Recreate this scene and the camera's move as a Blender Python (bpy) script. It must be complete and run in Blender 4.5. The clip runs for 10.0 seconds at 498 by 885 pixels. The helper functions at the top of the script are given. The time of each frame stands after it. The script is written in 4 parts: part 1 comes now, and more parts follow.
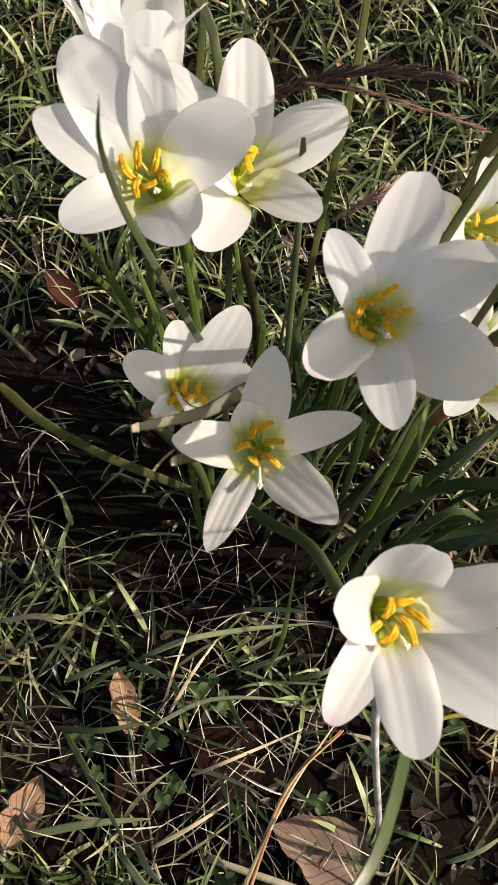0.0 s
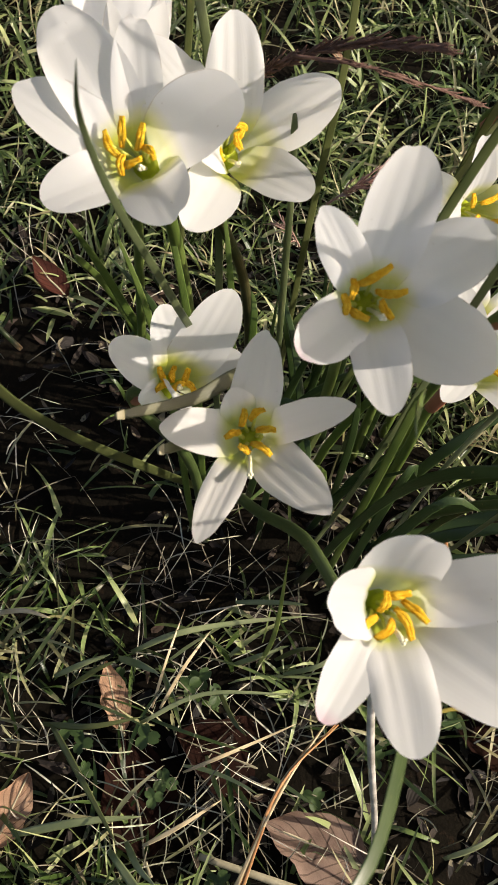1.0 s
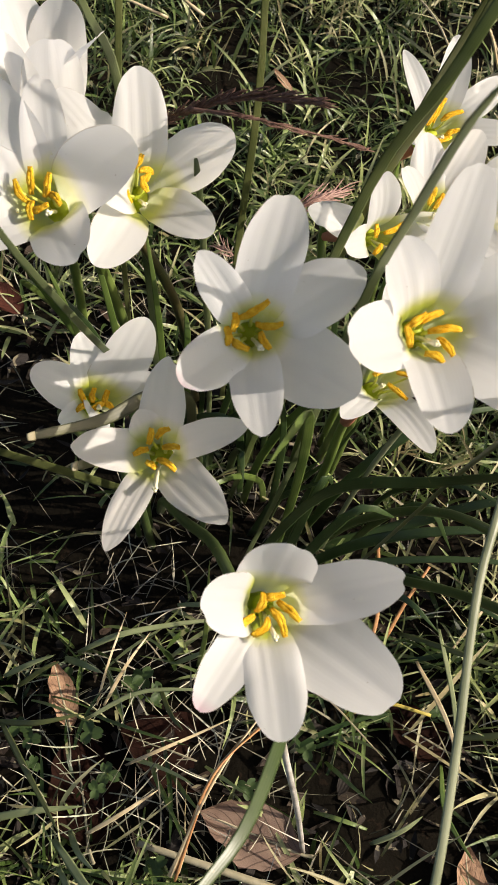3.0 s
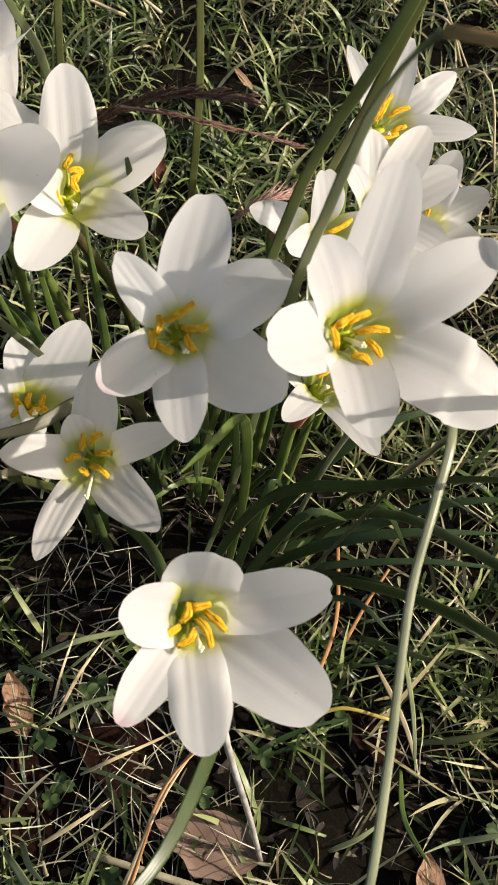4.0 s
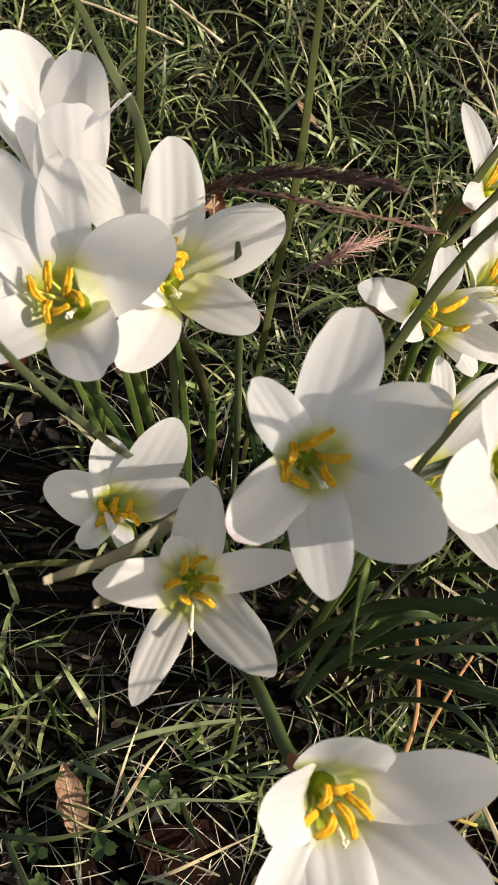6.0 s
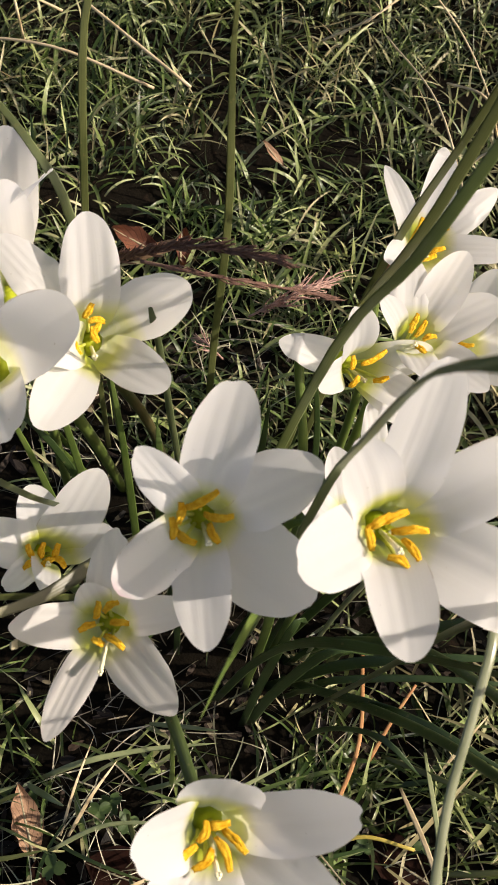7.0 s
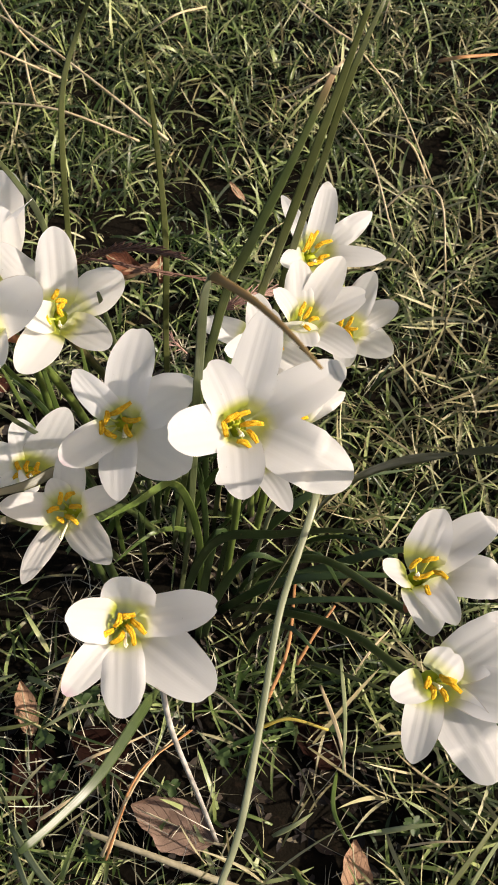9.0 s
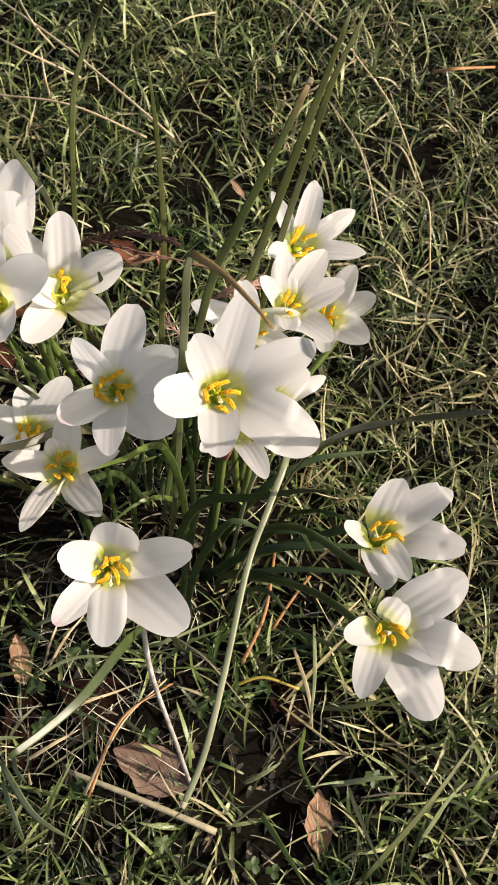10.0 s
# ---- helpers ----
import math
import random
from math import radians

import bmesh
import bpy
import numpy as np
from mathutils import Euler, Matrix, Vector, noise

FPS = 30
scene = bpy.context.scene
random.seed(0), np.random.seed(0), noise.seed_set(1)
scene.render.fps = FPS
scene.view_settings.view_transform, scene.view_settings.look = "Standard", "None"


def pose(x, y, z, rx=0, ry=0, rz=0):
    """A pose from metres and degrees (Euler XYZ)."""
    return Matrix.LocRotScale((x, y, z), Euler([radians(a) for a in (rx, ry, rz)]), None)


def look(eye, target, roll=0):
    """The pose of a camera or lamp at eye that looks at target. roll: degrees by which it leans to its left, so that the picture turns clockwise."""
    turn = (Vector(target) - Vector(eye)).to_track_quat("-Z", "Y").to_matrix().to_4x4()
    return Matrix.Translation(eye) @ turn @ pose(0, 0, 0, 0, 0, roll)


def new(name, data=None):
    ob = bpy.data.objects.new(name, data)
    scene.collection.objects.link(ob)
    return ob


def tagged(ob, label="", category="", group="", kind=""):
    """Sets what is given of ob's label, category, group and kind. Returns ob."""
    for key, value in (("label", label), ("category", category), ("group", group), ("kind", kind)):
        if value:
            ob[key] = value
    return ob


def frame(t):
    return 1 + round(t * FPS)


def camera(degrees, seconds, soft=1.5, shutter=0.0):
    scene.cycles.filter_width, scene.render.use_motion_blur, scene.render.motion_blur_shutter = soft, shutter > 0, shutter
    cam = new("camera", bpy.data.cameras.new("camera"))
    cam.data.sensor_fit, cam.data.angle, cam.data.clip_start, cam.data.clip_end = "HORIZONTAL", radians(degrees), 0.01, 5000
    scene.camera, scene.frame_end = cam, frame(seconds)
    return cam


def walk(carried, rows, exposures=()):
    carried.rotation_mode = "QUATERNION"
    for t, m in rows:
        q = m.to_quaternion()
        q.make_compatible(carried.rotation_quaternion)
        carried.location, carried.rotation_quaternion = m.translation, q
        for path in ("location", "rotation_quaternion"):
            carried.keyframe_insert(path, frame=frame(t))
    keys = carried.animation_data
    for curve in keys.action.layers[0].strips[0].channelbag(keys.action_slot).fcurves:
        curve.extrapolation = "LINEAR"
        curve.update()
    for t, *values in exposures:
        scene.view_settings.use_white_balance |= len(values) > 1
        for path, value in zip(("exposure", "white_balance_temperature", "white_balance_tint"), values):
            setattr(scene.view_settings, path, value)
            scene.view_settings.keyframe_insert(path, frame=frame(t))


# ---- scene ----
cam = camera(28.0, 10.0)
cam.data.dof.use_dof, cam.data.dof.focus_distance, cam.data.dof.aperture_fstop = True, 0.36, 80
PATH = [
    (0, 0.0000, -0.0000, 0.3775, 27.78, -5.24, 9.83),
    (0.5, -0.0007, 0.0008, 0.3715, 27.62, -5.31, 9.68),
    (1, 0.0010, 0.0035, 0.3695, 27.32, -5.46, 9.49),
    (1.5, -0.0003, 0.0027, 0.3710, 27.32, -5.40, 9.41),
    (2, -0.0013, -0.0041, 0.3821, 27.34, -5.49, 9.65),
    (2.2, -0.0001, -0.0034, 0.3840, 27.16, -5.68, 9.63),
    (2.5, 0.0115, -0.0021, 0.3870, 27.42, -5.56, 9.38),
    (2.7, 0.0179, -0.0017, 0.3902, 27.46, -5.56, 9.37),
    (3, 0.0239, -0.0007, 0.3944, 27.53, -5.37, 8.94),
    (4.3, 0.0394, 0.0108, 0.3879, 27.59, -5.54, 7.92),
    (4.5, 0.0347, 0.0152, 0.3794, 27.65, -5.40, 7.79),
    (4.7, 0.0259, 0.0174, 0.3816, 27.46, -5.53, 8.40),
    (5, 0.0137, 0.0219, 0.3722, 27.67, -5.69, 8.03),
    (5.2, 0.0057, 0.0255, 0.3660, 27.67, -5.73, 8.26),
    (6.3, 0.0068, 0.0466, 0.3785, 27.41, -5.64, 9.17),
    (6.5, 0.0115, 0.0486, 0.3813, 27.43, -5.54, 9.36),
    (6.8, 0.0204, 0.0480, 0.3888, 27.72, -5.37, 9.70),
    (7, 0.0299, 0.0474, 0.3961, 27.89, -5.01, 9.71),
    (7.2, 0.0410, 0.0468, 0.4032, 28.08, -4.84, 10.10),
    (7.5, 0.0496, 0.0381, 0.4303, 28.74, -4.67, 9.85),
    (7.7, 0.0491, 0.0262, 0.4440, 28.96, -4.60, 10.46),
    (8, 0.0575, 0.0140, 0.4638, 29.02, -3.81, 9.52),
    (8.2, 0.0610, 0.0042, 0.4712, 29.79, -3.32, 9.74),
    (8.5, 0.0716, -0.0118, 0.4648, 30.38, -2.60, 9.62),
    (8.7, 0.0721, -0.0185, 0.4667, 30.28, -2.94, 9.94),
    (9, 0.0802, -0.0294, 0.4783, 30.38, -2.95, 10.46),
    (9.5, 0.0788, -0.0423, 0.4924, 30.45, -3.45, 11.45),
    (10, 0.0934, -0.0567, 0.5057, 30.28, -3.84, 12.40),
]
walk(cam, [(t, pose(*p)) for t, *p in PATH], [(0.0, 0.44, 7220, 13), (3.0, 0.38, 7220, 13), (5.0, 0.29, 7220, 13), (6.5, 0.36, 7360, 15), (7.5, 0.35, 7400, 16), (9.0, 0.44, 7400, 16), (10.0, 0.45, 7400, 16)])

# ---- world and sun ----
SUN_AZ, SUN_EL = radians(3), radians(31)
world = bpy.data.worlds.new("daylight")
scene.world = world
world.use_nodes = True
wn = world.node_tree.nodes
sky = wn.new("ShaderNodeTexSky")
sky.sky_type = "NISHITA"
sky.sun_disc = False
sky.air_density, sky.dust_density = 0.7, 3.0
sky.sun_elevation = SUN_EL
sky.sun_rotation = radians(90) - SUN_AZ
wn["Background"].inputs["Strength"].default_value = 0.13
world.node_tree.links.new(sky.outputs["Color"], wn["Background"].inputs["Color"])
sun_data = bpy.data.lights.new("sun", "SUN")
sun_data.energy, sun_data.angle, sun_data.color = 4.8, radians(0.5), (1.0, 0.962, 0.905)
sun = new("sun", sun_data)
sun_way = Vector((math.cos(SUN_EL) * math.cos(SUN_AZ), math.cos(SUN_EL) * math.sin(SUN_AZ), math.sin(SUN_EL)))
sun.matrix_world = look(sun_way * 3, (0, 0, 0))


# ---- materials ----
class Mat:
    """A small builder of node materials."""

    def __init__(self, name, rough=0.5, spec=0.3):
        self.m = bpy.data.materials.new(name)
        self.m.use_nodes = True
        self.t = self.m.node_tree
        self.n = self.t.nodes
        self.b = self.n["Principled BSDF"]
        self.b.inputs["Roughness"].default_value = rough
        self.b.inputs["Specular IOR Level"].default_value = spec
        self.out = self.n["Material Output"]

    def add(self, kind, **values):
        node = self.n.new(kind)
        for k, v in values.items():
            node.inputs[k].default_value = v
        return node

    def link(self, a, b):
        self.t.links.new(a, b)

    def noise(self, scale, detail=4.0, vec=None, rough=0.55):
        node = self.add("ShaderNodeTexNoise", Scale=scale, Detail=detail, Roughness=rough)
        if vec is not None:
            self.link(vec, node.inputs["Vector"])
        return node.outputs["Fac"]

    def ramp(self, fac, stops, smooth=False):
        node = self.n.new("ShaderNodeValToRGB")
        if smooth:
            node.color_ramp.interpolation = "EASE"
        e = node.color_ramp.elements
        while len(e) < len(stops):
            e.new(0.5)
        for el, (p, c) in zip(e, stops):
            el.position, el.color = p, (*c, 1)
        self.link(fac, node.inputs["Fac"])
        return node.outputs["Color"]

    def mix(self, a, b, fac, mode="MIX"):
        node = self.n.new("ShaderNodeMix")
        node.data_type, node.blend_type = "RGBA", mode
        for sock, v in ((node.inputs[0], fac), (node.inputs[6], a), (node.inputs[7], b)):
            if isinstance(v, (int, float)):
                sock.default_value = v
            elif isinstance(v, tuple):
                sock.default_value = (*v, 1)
            else:
                self.link(v, sock)
        return node.outputs[2]

    def maths(self, op, a, b=0.0):
        node = self.n.new("ShaderNodeMath")
        node.operation = op
        for sock, v in zip(node.inputs, (a, b)):
            if isinstance(v, (int, float)):
                sock.default_value = v
            else:
                self.link(v, sock)
        return node.outputs[0]

    def colour(self, c):
        if isinstance(c, tuple):
            self.b.inputs["Base Color"].default_value = (*c, 1)
        else:
            self.link(c, self.b.inputs["Base Color"])

    def bump(self, height, strength, distance):
        node = self.add("ShaderNodeBump", Strength=strength, Distance=distance)
        self.link(height, node.inputs["Height"])
        self.link(node.outputs["Normal"], self.b.inputs["Normal"])

    def thin(self, c, fac):
        """Light that shines through a thin sheet."""
        tr = self.n.new("ShaderNodeBsdfTranslucent")
        if isinstance(c, tuple):
            tr.inputs["Color"].default_value = (*c, 1)
        else:
            self.link(c, tr.inputs["Color"])
        mx = self.add("ShaderNodeMixShader", Fac=fac)
        self.link(self.b.outputs[0], mx.inputs[1])
        self.link(tr.outputs[0], mx.inputs[2])
        self.link(mx.outputs[0], self.out.inputs["Surface"])

    def uv(self):
        node = self.n.new("ShaderNodeUVMap")
        sep = self.n.new("ShaderNodeSeparateXYZ")
        self.link(node.outputs[0], sep.inputs[0])
        return sep.outputs[0], sep.outputs[1]

    def place(self):
        return self.n.new("ShaderNodeNewGeometry").outputs["Position"]

    def island(self):
        return self.n.new("ShaderNodeNewGeometry").outputs["Random Per Island"]

    def each(self):
        return self.n.new("ShaderNodeObjectInfo").outputs["Random"]


def petal_material(name, tip=None, cream=(0.85, 0.845, 0.83)):
    k = Mat(name, 0.42, 0.3)
    u, v = k.uv()
    stops = [(0.0, (0.32, 0.39, 0.01)), (0.27, (0.47, 0.53, 0.015)), (0.36, (0.63, 0.66, 0.07)), (0.43, (0.79, 0.79, 0.46)), (0.51, cream)]
    if tip:
        stops += [(0.90, cream), (0.975, tip)]
    base = k.ramp(v, stops)
    veins = k.maths("SINE", k.maths("MULTIPLY", k.maths("ADD", u, k.maths("MULTIPLY", k.noise(40, 2, k.place()), 0.05)), 120))
    blotch = k.noise(140, 5, k.place())
    col = k.mix(base, (0.77, 0.76, 0.73), k.maths("MULTIPLY", k.maths("GREATER_THAN", blotch, 0.64), 0.14))
    specks = k.maths("MULTIPLY", k.maths("GREATER_THAN", k.noise(900, 2, k.place()), 0.765), 0.55)
    col = k.mix(col, (0.3, 0.24, 0.16), specks)
    rim = k.maths("GREATER_THAN", k.maths("ABSOLUTE", k.maths("SUBTRACT", u, 0.5)), k.maths("ADD", 0.468, k.maths("MULTIPLY", k.noise(300, 2, k.place()), 0.04)))
    rim = k.maths("MULTIPLY", rim, k.maths("GREATER_THAN", k.noise(60, 2, k.place()), 0.56))
    col = k.mix(col, (0.42, 0.32, 0.22), k.maths("MULTIPLY", rim, 0.55))
    col = k.mix(col, (0.78, 0.775, 0.77), k.maths("MULTIPLY", k.maths("ADD", veins, 1.0), 0.012))
    k.colour(col)
    lay = k.n.new("ShaderNodeCombineXYZ")
    k.link(k.maths("MULTIPLY", u, 15.0), lay.inputs[0])
    k.link(k.maths("MULTIPLY", v, 1.3), lay.inputs[1])
    k.link(k.maths("MULTIPLY", k.each(), 50.0), lay.inputs[2])
    creases = k.noise(1.0, 3, lay.outputs[0])
    k.bump(k.maths("ADD", k.maths("MULTIPLY", creases, 1.0), k.maths("ADD", k.maths("MULTIPLY", veins, 0.10), k.maths("MULTIPLY", k.noise(500, 4, k.place()), 0.5))), 0.07, 0.0005)
    k.thin(k.mix(col, (0.925, 0.915, 0.885), 0.55), 0.60)
    return k.m


def leaf_material(name, dark, light, thin=0.15, rough=0.38, tip=None):
    k = Mat(name, rough, 0.45)
    u, v = k.uv()
    col = k.ramp(k.noise(45, 4, k.place()), [(0.35, dark), (0.68, light)])
    ribs = k.maths("SINE", k.maths("MULTIPLY", u, 88))
    col = k.mix(col, light, k.maths("MULTIPLY", k.maths("ADD", ribs, 1.0), 0.02))
    spots = k.maths("GREATER_THAN", k.noise(420, 3, k.place()), 0.68)
    col = k.mix(col, (0.2, 0.17, 0.07), k.maths("MULTIPLY", spots, 0.35))
    if tip:
        col = k.mix(col, tip, k.ramp(v, [(0.9, (0, 0, 0)), (0.985, (1, 1, 1))]))
    k.colour(col)
    k.bump(k.maths("ADD", k.maths("MULTIPLY", ribs, 0.5), k.noise(300, 3, k.place())), 0.1, 0.0002)
    if thin:
        k.thin(light, thin)
    return k.m


def plain_material(name, a, b, scale=120, rough=0.6, bump=0.3, thin=0.0, spec=0.3):
    k = Mat(name, rough, spec)
    f = k.noise(scale, 5, k.place())
    col = k.ramp(f, [(0.3, a), (0.7, b)])
    k.colour(col)
    if bump:
        k.bump(k.noise(scale * 5, 4, k.place()), bump, 0.0006)
    if thin:
        k.thin(col, thin)
    return k.m


def grass_material(name, tones, thin=0.2, rough=0.45):
    k = Mat(name, rough, 0.4)
    n = len(tones)
    u, v = k.uv()
    col = k.ramp(k.island(), [(i / (n - 1), c) for i, c in enumerate(tones)])
    patch = k.ramp(k.noise(14, 3, k.place()), [(0.32, (0.62, 0.74, 0.52)), (0.5, (0.92, 0.94, 0.82)), (0.7, (1.16, 1.08, 0.96))])
    col = k.mix(col, patch, 1.0, "MULTIPLY")
    dry = k.maths("MULTIPLY", k.maths("GREATER_THAN", k.noise(160, 2, k.place()), 0.62), 0.35)
    col = k.mix(col, (0.36, 0.31, 0.19), dry)
    k.colour(col)
    k.bump(k.maths("SINE", k.maths("MULTIPLY", u, 25)), 0.2, 0.0003)
    k.thin(col, thin)
    return k.m


M_PETAL = petal_material("white_petal")
M_PETAL_PINK = petal_material("white_petal_pink_tip", (0.78, 0.52, 0.60))
M_PETAL_CREAM = petal_material("cream_petal", None, (0.86, 0.83, 0.785))
M_ANTHER = plain_material("orange_pollen", (0.74, 0.34, 0.010), (0.95, 0.63, 0.06), 900, 0.95, 1.0, 0.0, 0.1)
M_FILAMENT = plain_material("pale_filament", (0.58, 0.60, 0.08), (0.72, 0.72, 0.22), 300, 0.5, 0.1, 0.2)
M_STIGMA = plain_material("white_stigma", (0.74, 0.69, 0.42), (0.83, 0.78, 0.57), 500, 0.6, 0.2)
M_OVARY = plain_material("green_throat", (0.40, 0.47, 0.02), (0.55, 0.60, 0.05), 300, 0.5, 0.2, 0.2)
M_STEM = leaf_material("green_stalk", (0.072, 0.112, 0.022), (0.14, 0.19, 0.045), 0.12)
M_STEM_PALE = leaf_material("pale_grey_green_stalk", (0.11, 0.13, 0.065), (0.22, 0.235, 0.14), 0.0, 0.3)
# reddish and dark green stalks, both darkened to include the shade on them
M_STEM_RED = leaf_material("reddish_stalk_with_shade", (0.03, 0.036, 0.012), (0.075, 0.056, 0.022), 0.05)
M_STEM_DARK = leaf_material("dark_green_stalk_with_shade", (0.028, 0.048, 0.013), (0.062, 0.088, 0.026), 0.05)
M_BRACT = leaf_material("papery_bract", (0.3, 0.1, 0.06), (0.45, 0.2, 0.12), 0.3, 0.6)
# dark green, lowered further so the colour holds the clump's shade
M_LEAF = leaf_material("dark_green_leaf_with_shade", (0.020, 0.040, 0.011), (0.045, 0.078, 0.022), 0.15)
M_LEAF_MID = leaf_material("mid_green_leaf", (0.064, 0.078, 0.024), (0.125, 0.142, 0.048), 0.28)
M_LEAF_LIGHT = leaf_material("fresh_green_leaf", (0.06, 0.104, 0.02), (0.125, 0.18, 0.042), 0.25)
M_LEAF_GREY = leaf_material("grey_green_leaf", (0.075, 0.1, 0.042), (0.15, 0.18, 0.08), 0.28)
M_LEAF_DULL = leaf_material("dull_olive_leaf", (0.075, 0.075, 0.035), (0.14, 0.135, 0.07), 0.15)
M_LEAF_TIP = leaf_material("dark_leaf_brown_tip", (0.05, 0.074, 0.020), (0.11, 0.138, 0.045), 0.2, 0.4, (0.32, 0.21, 0.11))
M_LEAF_WITHER = leaf_material("withered_leaf", (0.30, 0.19, 0.07), (0.48, 0.33, 0.13), 0.35, 0.5)
M_BLADE_PALE = leaf_material("pale_grass_blade", (0.15, 0.19, 0.08), (0.3, 0.33, 0.17), 0.2)
M_STRAW = plain_material("straw", (0.42, 0.32, 0.17), (0.66, 0.55, 0.36), 90, 0.5, 0.3, 0.1)
M_ORANGE_STRAW = plain_material("orange_straw", (0.34, 0.15, 0.06), (0.5, 0.27, 0.11), 90, 0.5, 0.3, 0.1)
M_YELLOW_BLADE = plain_material("yellow_blade", (0.34, 0.25, 0.035), (0.5, 0.4, 0.09), 60, 0.5, 0.2, 0.15)
M_STICK = plain_material("bleached_stick", (0.2, 0.18, 0.15), (0.52, 0.49, 0.44), 160, 0.45, 0.4)
M_STALK_DRY = plain_material("dry_stalk", (0.22, 0.19, 0.11), (0.4, 0.36, 0.24), 130, 0.6, 0.4)
M_SEED = plain_material("brown_seed_head", (0.075, 0.036, 0.026), (0.19, 0.105, 0.075), 400, 0.7, 0.5, 0.1)
M_SEED_PINK = plain_material("pinkish_seed_head", (0.24, 0.12, 0.095), (0.52, 0.35, 0.29), 400, 0.7, 0.5, 0.15)
M_CLOVER = plain_material("clover_leaf", (0.03, 0.058, 0.016), (0.065, 0.105, 0.032), 200, 0.5, 0.2, 0.2)


def soil_material():
    k = Mat("shade_dark_soil", 0.95, 0.05)
    big = k.noise(9, 5, k.place())
    fine = k.noise(220, 6, k.place())
    # near-black: the shade under grass and flowers is put into this colour
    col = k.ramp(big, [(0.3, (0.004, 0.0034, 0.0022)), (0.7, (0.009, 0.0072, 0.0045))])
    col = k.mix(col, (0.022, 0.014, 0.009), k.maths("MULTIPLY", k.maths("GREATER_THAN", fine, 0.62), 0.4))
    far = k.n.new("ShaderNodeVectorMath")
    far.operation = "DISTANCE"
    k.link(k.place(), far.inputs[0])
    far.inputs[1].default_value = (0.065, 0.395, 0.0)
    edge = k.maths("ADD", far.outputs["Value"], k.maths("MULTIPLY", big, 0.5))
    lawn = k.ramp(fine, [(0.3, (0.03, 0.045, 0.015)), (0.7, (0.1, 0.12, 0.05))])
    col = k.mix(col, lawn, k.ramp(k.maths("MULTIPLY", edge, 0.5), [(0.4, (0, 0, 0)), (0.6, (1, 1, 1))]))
    k.colour(col)
    k.bump(fine, 0.4, 0.004)
    return k.m


def dead_leaf_material(name, a, b, rough=0.62, spec=0.25):
    k = Mat(name, rough, spec)
    u, v = k.uv()
    side = k.maths("ABSOLUTE", k.maths("SUBTRACT", u, 0.5))
    vein = k.maths("SINE", k.maths("MULTIPLY", k.maths("SUBTRACT", v, k.maths("MULTIPLY", side, 0.8)), 42))
    vein = k.maths("GREATER_THAN", vein, 0.9)
    rib = k.maths("LESS_THAN", side, 0.018)
    vor = k.add("ShaderNodeTexVoronoi", Scale=150.0)
    vor.feature = "DISTANCE_TO_EDGE"
    net = k.maths("LESS_THAN", vor.outputs["Distance"], 0.05)
    lines = k.maths("MAXIMUM", k.maths("MAXIMUM", vein, rib), k.maths("MULTIPLY", net, 0.25))
    col = k.ramp(k.noise(60, 5, k.place()), [(0.3, a), (0.7, b)])
    col = k.mix(col, tuple(0.45 * x for x in a), k.maths("MULTIPLY", lines, 0.7))
    k.colour(col)
    k.bump(k.maths("SUBTRACT", k.noise(300, 4, k.place()), lines), 0.4, 0.0008)
    k.thin(col, 0.12)
    return k.m


M_SOIL = soil_material()
M_DEAD = dead_leaf_material("dry_brown_leaf", (0.13, 0.080, 0.055), (0.25, 0.17, 0.125))
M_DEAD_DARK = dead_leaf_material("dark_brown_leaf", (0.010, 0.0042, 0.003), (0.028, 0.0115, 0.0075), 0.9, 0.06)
M_DEAD_RED = dead_leaf_material("dark_red_leaf", (0.09, 0.03, 0.018), (0.2, 0.075, 0.035))
M_DEAD_MAROON = dead_leaf_material("maroon_leaf", (0.035, 0.011, 0.008), (0.085, 0.028, 0.018), 0.8, 0.1)
M_DEAD_RUST = dead_leaf_material("rust_leaf", (0.25, 0.135, 0.075), (0.42, 0.265, 0.165))
M_GRASS = grass_material("turf_green", [(0.022, 0.042, 0.011), (0.052, 0.088, 0.024), (0.105, 0.148, 0.048), (0.18, 0.232, 0.083), (0.295, 0.345, 0.155), (0.42, 0.445, 0.245)], 0.22, 0.29)
# lawn green darkened to carry the shade in gaps between tufts
M_GRASS_LOW_SHADE = grass_material("turf_low_shade", [(0.012, 0.022, 0.008), (0.026, 0.045, 0.015), (0.048, 0.075, 0.026)], 0.1, 0.5)
M_GRASS_DRY = grass_material("turf_dry", [(0.13, 0.105, 0.050), (0.24, 0.21, 0.115), (0.35, 0.318, 0.19), (0.46, 0.425, 0.28)], 0.12)
# brown tones lowered to near-black, standing in for shadow below the blooms
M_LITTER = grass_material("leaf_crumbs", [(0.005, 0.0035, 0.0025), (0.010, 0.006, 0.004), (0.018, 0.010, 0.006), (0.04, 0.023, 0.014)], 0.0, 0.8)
M_GRASS_WIRY = grass_material("turf_wiry", [(0.08, 0.065, 0.05), (0.28, 0.25, 0.2), (0.66, 0.62, 0.55)], 0.0, 0.35)


# ---- builders ----
def finish(name, bm, material, parent=None, label="", smooth=True):
    me = bpy.data.meshes.new(name)
    bm.to_mesh(me)
    bm.free()
    me.materials.append(material)
    if smooth:
        me.polygons.foreach_set("use_smooth", [True] * len(me.polygons))
    ob = new(name, me)
    if parent is not None:
        ob.parent = parent
    if label:
        tagged(ob, label)
    return ob


def part(name, bm, material, parent, label="", smooth=True):
    return finish(name, bm, material, parent, label, smooth)


